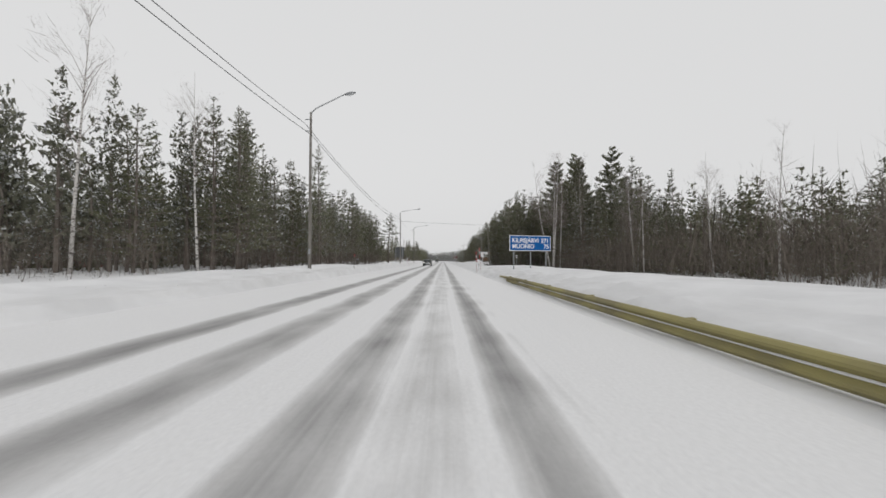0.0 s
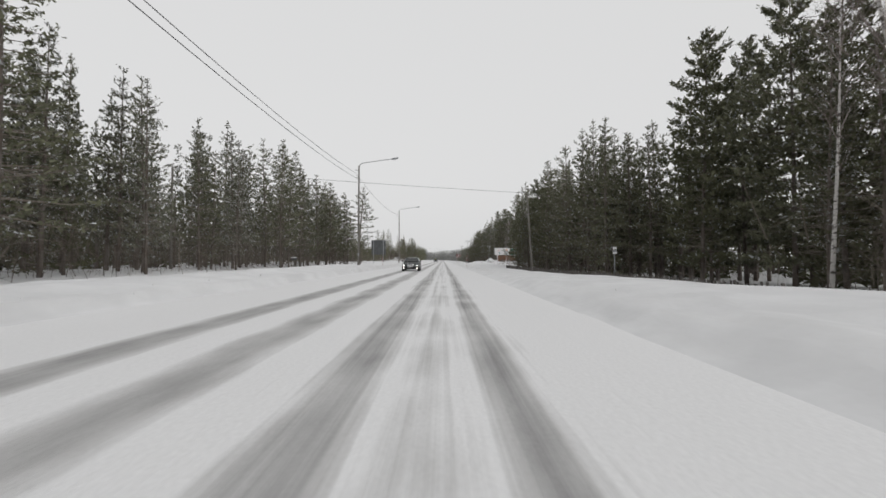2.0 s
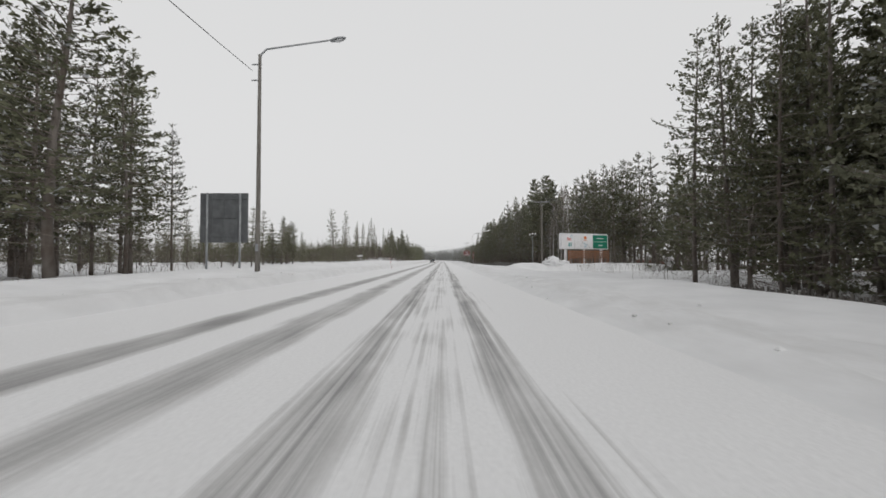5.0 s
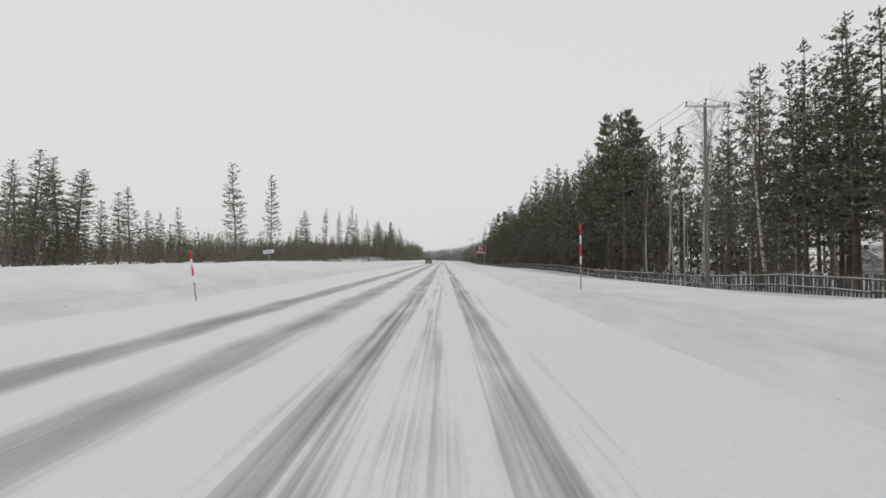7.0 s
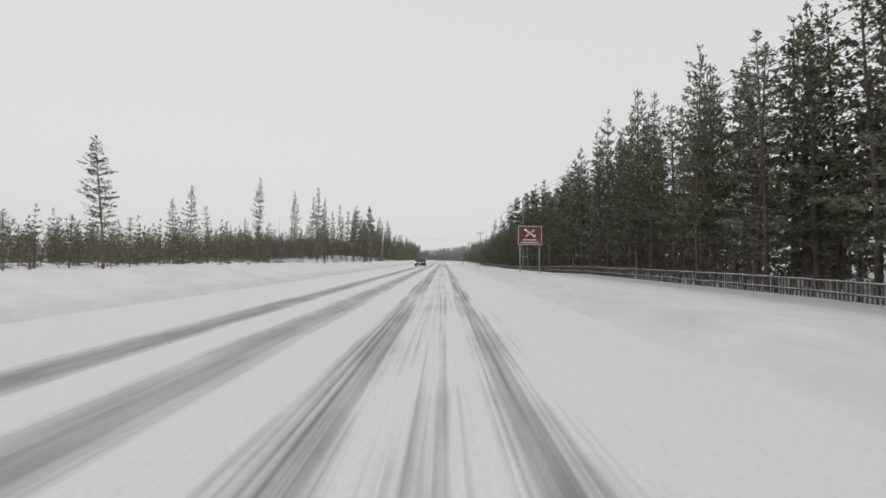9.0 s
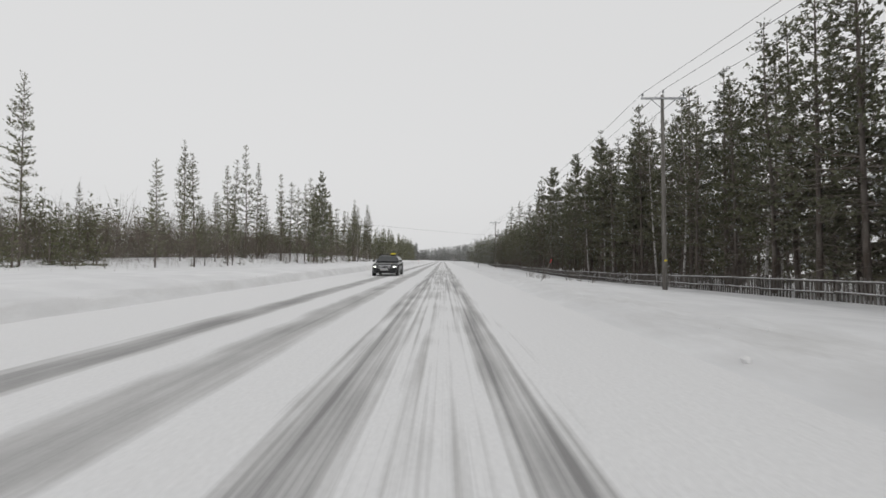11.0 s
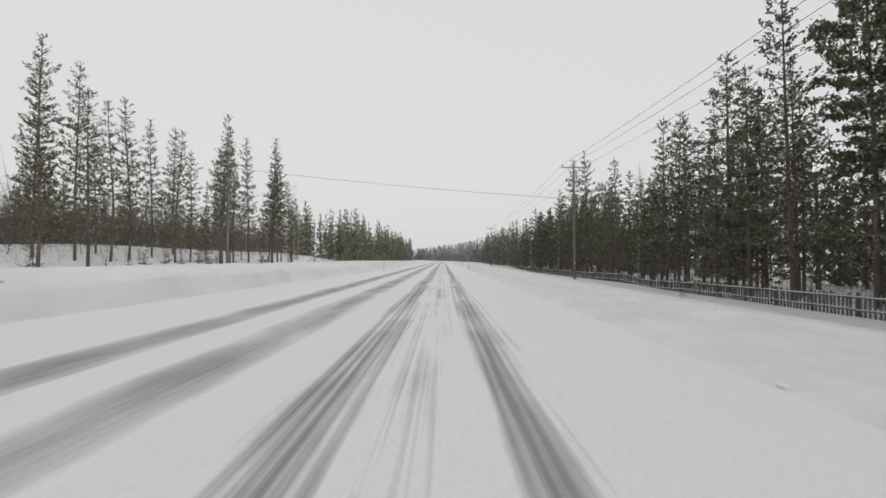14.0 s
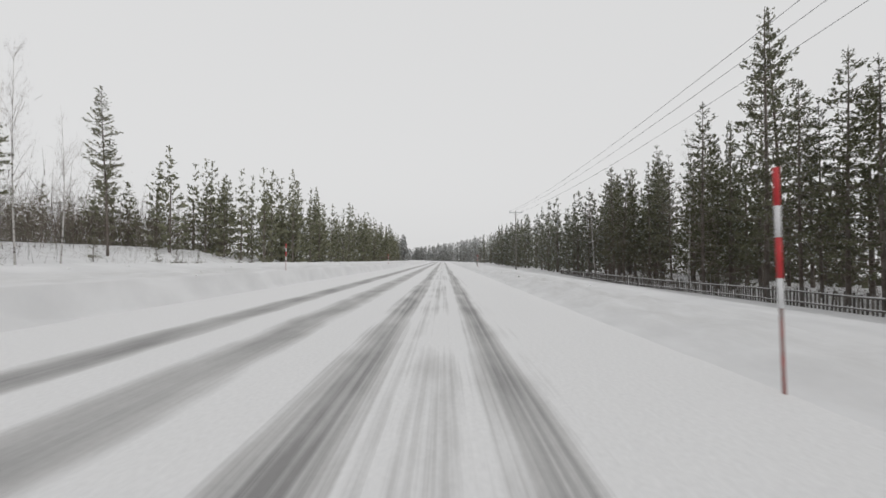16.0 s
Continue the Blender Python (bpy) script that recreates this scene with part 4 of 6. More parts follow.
far_woods("woods", "thin young woods at the edge of the clearing", 250, -31, -56, 186, 290, 2.6, 6.4, NEEDLE_YOUNG, 12, 0.05, 1.5, 0.8, 3, 0.24, 11)
far_woods("woods", "low woods on the snowy slope behind slender pines", 330, -40, -86, 284, 430, 5.5, 9.5, NEEDLE_YOUNG, 3, 0.05, 1.9, 0.9, 3, 0.29, 11)
far_woods("woods", "dense woods farther along the road", 200, -21.5, -44, 402, 570, 10.0, 14.5, NEEDLE_YOUNG, 4, 0.05, 1.9, 1.8, 3, 0.29, 12)
far_woods("woods", "woods far along the road, paled for haze", 110, -19, -42, 570, 820, 11, 15, NEEDLE_FAR, 9, 0.05, 2.2, 1.8, 3, 0.5, 8)
far_woods("woods", "deep dark pine woods behind the fence", 60, 23, 50, 80, 141, 13, 17, NEEDLE, 5, 0.25, 2.0, 1.4)
far_woods("woods", "deep dark pine woods behind the board", 40, 30, 55, 138, 180, 12, 15, NEEDLE, 11, 0.25, 2.0, 1.0)
far_woods("woods", "dense woods farther along the road", 130, 21.5, 44, 416, 580, 13, 17, NEEDLE_MID_HAZE, 7, 0.08, 2.1, 1.8, 3, 0.31, 12)
far_woods("woods", "woods far along the road, paled for haze", 140, 20, 48, 580, 880, 13, 18, NEEDLE_FAR, 10, 0.05, 2.4, 1.8, 3, 0.5, 8)
far_woods("woods", "low mixed woods on a snowy rise", 200, 21, 60, 8, 62, 6, 9, NEEDLE, 8, 0.06, 1.9, 1.0, 3, 0.27, 12, 5)
# the dark depth of the woods
far_woods("woods", "dark depth of the pine woods", 120, -44, -84, -5, 155, 11, 15, NEEDLE, 31, 0.03, 2.4, 1.0, 3, 0.55, 9, 4)
far_woods("woods", "dark depth of the pine woods", 95, 27, 60, 66, 160, 10, 13, NEEDLE, 32, 0.03, 2.4, 1.2, 3, 0.5, 9, 4)
far_woods("woods", "dark depth of the pine woods", 130, 36, 66, 208, 425, 10, 15, NEEDLE, 33, 0.03, 2.4, 1.2, 3, 0.5, 9, 4)
far_woods("woods", "deep dark pine woods behind the fence", 46, 34, 42, 208, 420, 12, 16, NEEDLE, 35, 0.12, 2.1, 1.0, 4, 0.24, 12)
far_woods("woods", "bare-stemmed pine woods before snowy roofs", 42, 38, 76, 168, 218, 14, 18, NEEDLE_PALE, 34, 0.42, 2.2, 1.0, 4, 0.28, 10, 4)


def brush(name, label, count, x0, x1, y0, y1, hmin, hmax, seed, bias=1.0):
    """Leafless saplings and dead stems that fill the foot of the woods."""
    rng = np.random.default_rng(seed)
    tris = []
    for i in range(count):
        u = x0 + (x1 - x0) * rng.random() ** bias
        y = rng.uniform(y0, y1)
        x = u + bend(y)
        z = land(x, y)
        h = rng.uniform(hmin, hmax)
        p = np.array((x, y, z - 0.1))
        tris.append(spikes(rng, p, (0, 0, 2.6), 3, h * 0.8, 0.006))
        for q in range(4):
            tris.append(spikes(rng, p + np.array((rng.normal(0, 0.12), rng.normal(0, 0.12), h * rng.uniform(0.25, 0.8))), (0, 0, 0.7), 4, h * 0.36, 0.008, 0.6))
    me = blades_mesh(name, tris, BRUSH)
    tagged(new(name, me), label, "undergrowth", kind="stuff")


brush("undergrowth", "bare brown saplings under the pines", 1500, -21, -50, 10, 150, 1.5, 5.0, 21, 1.2)
brush("undergrowth", "bare brown thicket on the rise", 4200, 15.5, 55, -8, 60, 1.8, 5.0, 22, 1.0)
brush("undergrowth", "bare brown saplings behind the fence", 650, 14.5, 32, 80, 160, 0.8, 3.2, 23, 1.1)
brush("undergrowth", "sparse bare saplings under tall pines", 110, 22, 44, 168, 206, 0.8, 3.0, 25, 1.0)
brush("undergrowth", "bare brown saplings behind the fence", 1700, 21.4, 42, 206, 420, 0.8, 3.6, 26, 1.1)
brush("undergrowth", "low brown scrub in the snowy clearing", 900, -25, -80, 156, 410, 0.7, 2.8, 24, 0.8)
brush("undergrowth", "brown thicket along the top of the slope", 2600, -34, -60, 284, 425, 3.0, 6.5, 27, 0.9)
brush("undergrowth", "sparse saplings poking through the snowy slope", 640, -18, -40, 258, 405, 0.5, 2.2, 29, 0.8)
brush("undergrowth", "brown thicket across the clearing", 1700, -33, -70, 182, 290, 1.5, 4.2, 28, 0.9)


# ---- street lamps and lines on the left ----
def make_street_lamp(x, y, reach, rise):
    top = new("street_lamp")
    g = land(x, y)
    top.matrix_basis = pose(x, y, g)
    hh = 10.9
    part("pole", tube("pole", [(0, 0, -0.3), (0, 0, 0.5), (0, 0, hh)], [0.13, 0.12, 0.075], POLEWOOD, 10), top, "grey round pole")
    part("arm", tube("arm", [(0, 0, hh - 0.5), (0.05, 0, hh), (0.35, 0, hh + 0.28), (reach, 0, hh + rise)], [0.05, 0.05, 0.045, 0.04], STEEL, 8), top, "curved steel arm")
    bm = bmesh.new()
    bmesh.ops.create_uvsphere(bm, u_segments=14, v_segments=8, radius=1, matrix=Matrix.Translation((reach + 0.32, 0, hh + rise + 0.03)) @ Matrix.Rotation(radians(-12), 4, "Y") @ Matrix.Diagonal((0.42, 0.17, 0.1, 1)))
    head = part("lamp_head", from_bm("lamp_head", bm, STEEL, True), top, "grey cobra lamp head")
    bm = bmesh.new()
    bmesh.ops.create_uvsphere(bm, u_segments=12, v_segments=6, radius=1, matrix=Matrix.Translation((reach + 0.38, 0, hh + rise - 0.01)) @ Matrix.Rotation(radians(-12), 4, "Y") @ Matrix.Diagonal((0.28, 0.13, 0.09, 1)))
    part("lens", from_bm("lens", bm, GLASSY, True), head, "unlit lamp lens")
    part("hatch", box("hatch", 0.16, 0.02, 0.35, STEEL, 0.01, (0, -0.125, 1.2)), top)
    for k in (0.5, 1.3):
        part("bracket", box("bracket", 0.5, 0.06, 0.06, STEEL, 0.01, (-0.15, 0, hh - k)), top)
    return tagged(top, "grey roadside street lamp with one curved arm", "street lamp", "street lamps")


LAMPS = [(-9.2, -32.0), (-9.2, 28.5), (-9.2, 89.0), (-9.2, 130.5)]
for (lx, ly), (reach, rise) in zip(LAMPS, ((2.4, 1.3), (2.4, 1.3), (3.6, 0.75), (3.6, 0.75))):
    make_street_lamp(lx, ly, reach, rise)


def cable(points, sag, name="overhead_cable", label="thin black overhead cable", r=0.018):
    """A cable that hangs between points."""
    pts = []
    for (a, b) in zip(points[:-1], points[1:]):
        a, b = Vector(a), Vector(b)
        s = sag * min(1.0, (b - a).length / 60)
        for k in range(14):
            t = k / 14
            p = a.lerp(b, t)
            p.z -= 4 * s * t * (1 - t)
            pts.append(p)
    pts.append(Vector(points[-1]))
    tagged(new(name, tube(name, pts, r, WIRE, 5)), label, "cable", "overhead cables")


cable([(x - 0.38, y, land(x, y) + 10.1) for x, y in LAMPS], 1.2)
cable([(x + 0.08, y, land(x, y) + 9.3) for x, y in LAMPS[:3]], 1.2)


def make_utility_pole(x, y, hh, cross=True, band=False, lean=0.0, label="grey wooden utility pole with a crossarm"):
    top = new("utility_pole")
    top.matrix_basis = pose(x, y, land(x, y), 0, lean, 0)
    part("pole", tube("pole", [(0, 0, -0.4), (0, 0, 1), (0, 0, hh)], [0.15, 0.14, 0.09], POLEWOOD, 10), top)
    if cross:
        arm = part("crossarm", box("crossarm", 2.7, 0.1, 0.12, STEEL, 0.012, (0, -0.1, hh - 0.25)), top, "grey crossarm")
        for sx in (-1, 1):
            part("brace", tube("brace", [(sx * 0.75, -0.1, hh - 0.3), (0, -0.1, hh - 0.95)], 0.02, STEEL, 6), arm)
        for sx, dz in ((-1.25, 0), (0, 0.2), (1.25, 0)):
            part("insulator", tube("insulator", [(sx, -0.1, hh - 0.2 + dz), (sx, -0.1, hh - 0.1 + dz), (sx, -0.1, hh - 0.08 + dz), (sx, -0.1, hh + 0.02 + dz), (sx, -0.1, hh + 0.06 + dz)],
                                  [0.02, 0.02, 0.06, 0.05, 0.03], DARKGREY, 8), arm)
    if band:
        part("marker_plate", box("marker_plate", 0.16, 0.012, 0.10, YELLOW, 0.003, (0, -0.142, 1.78)), top, "small yellow marker plate")
    return tagged(top, label, "utility pole", "utility poles")


make_utility_pole(10.6, 93, 9.4, False, label="bare grey wooden utility pole by the fence", lean=-3.6)
make_utility_pole(-27, 85, 10.2, False, label="bare grey wooden utility pole among pines")
make_utility_pole(-22.7, 351.5, 10.4, False, label="bare dark wooden utility pole among pines")
UPOLES = [(16.9, 180.4, 12.1), (13.4, 267, 11.9), (14.0, 352, 12.2), (15.0, 437, 12.0)]
for k, (x, y, hh) in enumerate(UPOLES):
    make_utility_pole(x, y, hh, True, k in (1, 2))
for dx, dz in ((-1.25, 0), (0, 0.2), (1.25, 0)):
    cable([(x + dx, y - 0.1, land(x, y) + hh + 0.06 + dz) for x, y, hh in UPOLES], 1.3, r=0.012)
    cable([(16.9 + dx, 180.3, land(16.9, 180.4) + 12.16 + dz), (60 + dx, 196, 12)], 0.8, r=0.012)
cable([(10.05, 93, 9.1), (-27, 85, land(-27, 85) + 10.1)], 0.25, r=0.017)
cable([(14.2, 351.8, 7.6), (-22.7, 351.5, land(-22.7, 351.5) + 10.3)], 0.45, r=0.015)
cable([(14.2, 352.2, 7.6), (34, 357, 11.0)], 0.3, r=0.011)


# ---- guard rail ----
def make_guardrail():
    top = new("guardrail")
    g = 0.0
    top.matrix_basis = pose(3.5, 0, g)
    prof = [(0.0, 0.325), (-0.035, 0.315), (-0.075, 0.275), (-0.075, 0.24), (-0.012, 0.19), (-0.012, 0.15), (-0.075, 0.10), (-0.075, 0.065), (-0.035, 0.025), (0.0, 0.012)]
    ys = list(np.arange(-24, 28.1, 1.0))
    verts, faces = [], []
    for y in ys:
        d = 0.11 * smooth(19, 28, y)
        dx = 0.10 * smooth(20, 29, y)
        for x, z in prof:
            verts.append((x + dx, y, z - d))
        for x, z in prof[::-1]:
            verts.append((x + 0.012 + dx, y, z - d - 0.002))
    w = len(prof) * 2
    for j in range(len(ys) - 1):
        for i in range(w):
            i2 = (i + 1) % w
            faces.append((j * w + i, j * w + i2, (j + 1) * w + i2, (j + 1) * w + i))
    part("rail", mesh_of("rail", verts, faces, RAILPAINT), top, "yellow-green stained corrugated rail")
    strip = tube("packed_snow", [(-0.014, y, 0.168) for y in range(-24, 20)], [0.014 + 0.012 * noise.noise((0, y * 0.7, 1)) for y in range(-24, 20)], SNOW, 6)
    part("packed_snow", strip, top, "thin snow packed in the rail's groove")
    post = box("post", 0.1, 0.1, 0.75, RAILPAINT, 0.01)
    for y in range(-22, 25, 4):
        part("post", post, top, "", pose(0.09, y, -0.05))
    tagged(top, "half-buried steel guardrail with a yellow-green film", "guardrail")


make_guardrail()


# ---- signs ----
def post_mesh(h, r=0.045):
    return tube("post", [(0, 0, -0.4), (0, 0, h)], r, STEEL, 10)


def make_distance_sign():
    top = new("distance_sign")
    cx, y, w, zb, zt = 6.56, 31.0, 3.5, 1.87, 3.02
    h = zt - zb
    top.matrix_basis = pose(cx, y, 0, 0, 0, 18.5)
    for dx in (-1.36, 0.05, 1.38):
        g = land(cx + dx * 0.95, y + dx * 0.32)
        part("post", post_mesh(zt - g - 0.1), top, "galvanised post", pose(dx, 0.07, g))
    board = part("board", box("board", w, 0.025, h, WHITE, 0.008, (0, 0, (zb + zt) / 2)), top, "white-bordered sign board")
    part("face", box("face", w - 0.09, 0.006, h - 0.09, BLUE, 0.0, (0, -0.017, (zb + zt) / 2)), board, "blue reflective face")
    for text, z, xx, al in (("KILPISJÄRVI", zt - 0.52, -1.54, "LEFT"), ("271", zt - 0.52, 1.58, "RIGHT"), ("MUONIO", zt - 0.96, -1.54, "LEFT"), ("75", zt - 0.96, 1.58, "RIGHT")):
        words("lettering", text, 0.45, WHITE, board, pose(xx, -0.024, z, 90, 0, 0), al)
    tagged(top, "blue distance sign with white town names", "road sign")


def make_route_sign():
    top = new("route_sign")
    x0, x1, y, zb, zt = 6.0, 7.9, 231, 2.36, 3.85
    cx, w, h = (x0 + x1) / 2, x1 - x0, zt - zb
    top.matrix_basis = pose(cx, y, 0)
    for dx in (-0.78, 0.78):
        g = land(cx + dx, y)
        part("post", post_mesh(zt - g - 0.1, 0.05), top, "galvanised post", pose(dx, 0.08, g))
    board = part("board", box("board", w, 0.025, h, WHITE, 0.008, (0, 0, (zb + zt) / 2)), top, "white-bordered sign board")
    part("face", box("face", w - 0.07, 0.006, h - 0.07, BROWN, 0.0, (0, -0.017, (zb + zt) / 2)), board, "brown face")
    zc = zb + 0.92
    for ang, mat in ((35, WHITE), (-38, LOGO_BLUE), (-38, WHITE)):
        ln = 0.85 if mat is WHITE else 0.4
        part("symbol_bar", box("symbol_bar", ln, 0.006, 0.11, mat, 0.02), board, "", pose(0, -0.026 - (0.004 if mat is LOGO_BLUE else 0), zc, 0, ang, 0))
    for dx in (-0.36, 0.36):
        part("symbol_end", box("symbol_end", 0.2, 0.006, 0.17, WHITE, 0.003), board, "", pose(dx, -0.028, zc - 0.24 if dx > 0 else zc + 0.27, 0, 40 if dx > 0 else 38, 0))
    for z, ln in ((zb + 0.38, 1.15), (zb + 0.17, 1.5)):
        k = int(ln / 0.12)
        for i in range(k):
            part("text_bar", box("text_bar", 0.085, 0.005, 0.1, WHITE, 0.0, (-ln / 2 + i * 0.12 + 0.06, -0.023, z)), board)
    part("small_lamp", box("small_lamp", 0.16, 0.14, 0.12, STEEL, 0.03, (-0.3, 0.0, zb - 0.95)), top)
    part("lamp_bar", tube("lamp_bar", [(-0.78, 0.08, zb - 0.95), (-0.3, 0.02, zb - 0.95)], 0.02, STEEL, 6), top)
    tagged(top, "brown tourist route sign with a white crossed symbol", "road sign")


def make_notice_board():
    top = new("notice_board")
    cx, y, w, zb, zt = 18.35, 163.7, 7.2, 2.52, 4.47
    h = zt - zb
    top.matrix_basis = pose(cx, y, 0, 0, 0, 18.4)
    for dx in (-2.7, 0.1, 2.8):
        g = land(cx + dx * 0.95, y + dx * 0.31)
        part("post", box("post", 0.3, 0.22, zb - g + 0.5, WHITE, 0.02, (dx, 0.2, (zb + g - 0.5) / 2)), top, "pale square post")
    cab = part("cabinet", box("cabinet", w, 0.55, h, WHITE, 0.03, (0, 0.05, (zb + zt) / 2)), top, "white box cabinet")
    cw, ch = (w - 0.2) / 3, (h - 0.18) / 2
    logos = [(0, 1, (LOGO_RED, LOGO_BLUE)), (1, 1, (LOGO_ORANGE, LOGO_ORANGE)), (0, 0, (LOGO_TEAL, LOGO_TEAL)), (1, 0, (LOGO_BLUE, LOGO_BLUE))]
    for i in range(3):
        for j in range(2):
            px, pz = -w / 2 + 0.1 + cw * (i + 0.5), zb + 0.09 + ch * (j + 0.5)
            panel = part("panel", box("panel", cw - 0.05, 0.02, ch - 0.05, GREEN if i == 2 else WHITE, 0.004, (px, -0.235, pz)), cab, "green panel" if i == 2 else "white panel")
            if i == 2:
                for q in range(9 if j else 6):
                    part("text_bar", box("text_bar", 0.09, 0.008, 0.13, WHITE, 0.0, (px - 0.5 + q * 0.115 + (0 if j else 0.2), -0.248, pz)), panel)
    for i, j, (ma, mb) in logos:
        px, pz = -w / 2 + 0.1 + cw * (i + 0.5), zb + 0.09 + ch * (j + 0.5)
        if i == 0 and j == 1:
            bm = bmesh.new()
            bmesh.ops.create_cone(bm, cap_ends=False, segments=20, radius1=0.19, radius2=0.14, depth=0.01)
            part("logo", from_bm("logo", bm, mb), cab, "pale blue ring", pose(px + 0.25, -0.252, pz + 0.16, 90, 0, 0))
            for q in range(4):
                part("logo_bar", box("logo_bar", 0.1, 0.008, 0.2 if q else 0.3, ma, 0.0, (px - 0.35 + q * 0.16, -0.25, pz - 0.12 + (0 if q else 0.05))), cab)
            part("logo_line", box("logo_line", 0.7, 0.008, 0.035, ma, 0.0, (px - 0.05, -0.25, pz - 0.32)), cab)
        elif j == 1:
            bm = bmesh.new()
            bmesh.ops.create_cone(bm, cap_ends=True, segments=20, radius1=0.22, radius2=0.22, depth=0.01)
            part("logo", from_bm("logo", bm, ma), cab, "orange disc", pose(px, -0.251, pz + 0.06, 90, 0, 0))
            part("logo_line", box("logo_line", 0.5, 0.008, 0.05, ma, 0.0, (px, -0.25, pz - 0.3)), cab)
        elif i == 0:
            part("logo", box("logo", 0.42, 0.008, 0.46, ma, 0.05, (px, -0.251, pz + 0.05)), cab, "teal square")
            part("logo_mark", box("logo_mark", 0.12, 0.008, 0.3, WHITE, 0.0, (px + 0.05, -0.257, pz + 0.05)), cab)
        else:
            for dx, dz, s in ((-0.15, 0.2, 0.22), (0.14, 0.02, 0.26), (-0.02, -0.22, 0.3)):
                part("logo_mark", box("logo_mark", s, 0.008, 0.13, ma, 0.0, (px + dx, -0.25, pz + dz)), cab)
    bm = bmesh.new()
    bmesh.ops.create_cube(bm, size=1, matrix=Matrix.Translation((0, 0.05, zt + 0.045)) @ Matrix.Diagonal((w - 0.1, 0.5, 0.1, 1)))
    bmesh.ops.bevel(bm, geom=bm.edges[:], offset=0.04, segments=3, affect="EDGES")
    part("snow_cap", from_bm("snow_cap", bm, SNOW, True), top, "snow lying on the cabinet")
    tagged(top, "large white and green information board on posts", "notice board")
    # boarded rail under it
    fence = new("wooden_barrier")
    fence.matrix_basis = pose(cx + 0.3, y - 0.85, 0, 0, 0, 18.4)
    board = box("board", 6.3, 0.04, 0.17, ORANGEWOOD, 0.008)
    for k in range(4):
        part("board", board, fence, "", pose(0, -0.07, 1.45 + 0.25 * k))
    up = box("upright", 0.16, 0.1, 3.2, ORANGEWOOD, 0.01)
    for dx in (-3.0, -1.0, 1.0, 3.0):
        part("upright", up, fence, "", pose(dx, 0.02, 0.75))
    slat = box("slat", 0.1, 0.03, 1.6, ORANGEWOOD, 0.005)
    for k in range(13):
        part("slat", slat, fence, "", pose(-2.7 + 0.45 * k, 0.03, 0.55))
    tagged(fence, "orange-brown wooden barrier under the board", "fence")


def make_sign_back():
    top = new("road_sign")
    cx, y, w, zb, zt = -14.6, 137.5, 3.2, 2.3, 5.6
    top.matrix_basis = pose(cx, y, 0, 0, 0, 0)
    for dx in (-1.1, 1.1):
        g = land(cx + dx, y)
        part("post", post_mesh(zt - g, 0.07), top, "grey steel post", pose(dx, -0.08, g))
    plate = part("board", box("board", w, 0.04, zt - zb, DARKGREY, 0.01, (0, 0, (zb + zt) / 2)), top, "dull grey back of the board")
    for z in (zb + 0.4, (zb + zt) / 2, zt - 0.4):
        part("rib", box("rib", w - 0.1, 0.05, 0.07, DARKGREY, 0.008, (0, -0.045, z)), plate)
    for dx in (-0.8, 0, 0.8):
        part("seam", box("seam", 0.03, 0.03, zt - zb - 0.06, DARKGREY, 0.0, (dx, -0.035, (zb + zt) / 2)), plate)
    tagged(top, "grey back of a large road sign on posts", "road sign")


def make_small_sign(x, y, z, w, h, turn, label, lean=0.0):
    top = new("road_sign")
    g = land(x, y)
    top.matrix_basis = pose(x, y, g, 0, lean, turn)
    part("post", post_mesh(z - g + 0.05, 0.035), top, "thin steel post")
    part("board", box("board", w, 0.02, h, WHITE, 0.006, (0, -0.05, z - g)), top, "white board")
    for i in range(7):
        part("text_bar", box("text_bar", w * 0.08, 0.006, h * 0.4, DARKGREY, 0.0, (-w * 0.36 + i * w * 0.115, -0.064, z - g)), top)
    tagged(top, label, "road sign")


make_distance_sign()
make_route_sign()
make_notice_board()
make_sign_back()
make_small_sign(13.7, 77, 1.9, 0.3, 0.55, 0, "small white plaque on a thin post")
make_small_sign(-16.7, 194, 1.95, 1.1, 0.32, -8, "small white name sign leaning on a thin post in snow", -7)


# ---- snow stakes and markers ----
def make_stake(x, y, h, tilt=0.0, nod=0.0, plain=False, r=0.025):
    top = new("snow_stake")
    top.matrix_basis = pose(x, y, land(x, y), nod, tilt, 0)
    cuts = [0.0, 0.38, 0.51, 0.69, 0.83, 1.0]
    for k in range(5):
        a, b = cuts[k] * h - (0.3 if k == 0 else 0), cuts[k + 1] * h
        mat = (FADED, WHITE, RED, WHITE, RED)[k] if not plain else (POLEWOOD, POLEWOOD, POLEWOOD, POLEWOOD, RED)[k]
        thick = r * (0.7 if k == 0 else 1.0)
        part("band" if k else "shaft", tube("band", [(0, 0, a), (0, 0, b)], [thick, thick], mat, 8), top, ("thin faded red shaft", "white band", "red band", "white band", "red band")[k] if not plain else "")
    tagged(top, "thin red and white snow stake in the bank", "snow stake", "snow stakes")


def make_delineator(x, y, h, mat=None):
    top = new("roadside_marker")
    top.matrix_basis = pose(x, y, land(x, y))
    part("post", box("post", 0.1, 0.03, h + 0.3, mat or WHITE, 0.01, (0, 0, h / 2 - 0.15)), top, "dark weathered post" if mat else "white plastic post")
    part("reflector", box("reflector", 0.06, 0.006, 0.16, DARKGREY, 0.002, (0, -0.018, h - 0.2)), top, "dark reflector")
    tagged(top, "short dark roadside marker post in snow" if mat else "short white roadside marker post in snow", "marker post", "marker posts")


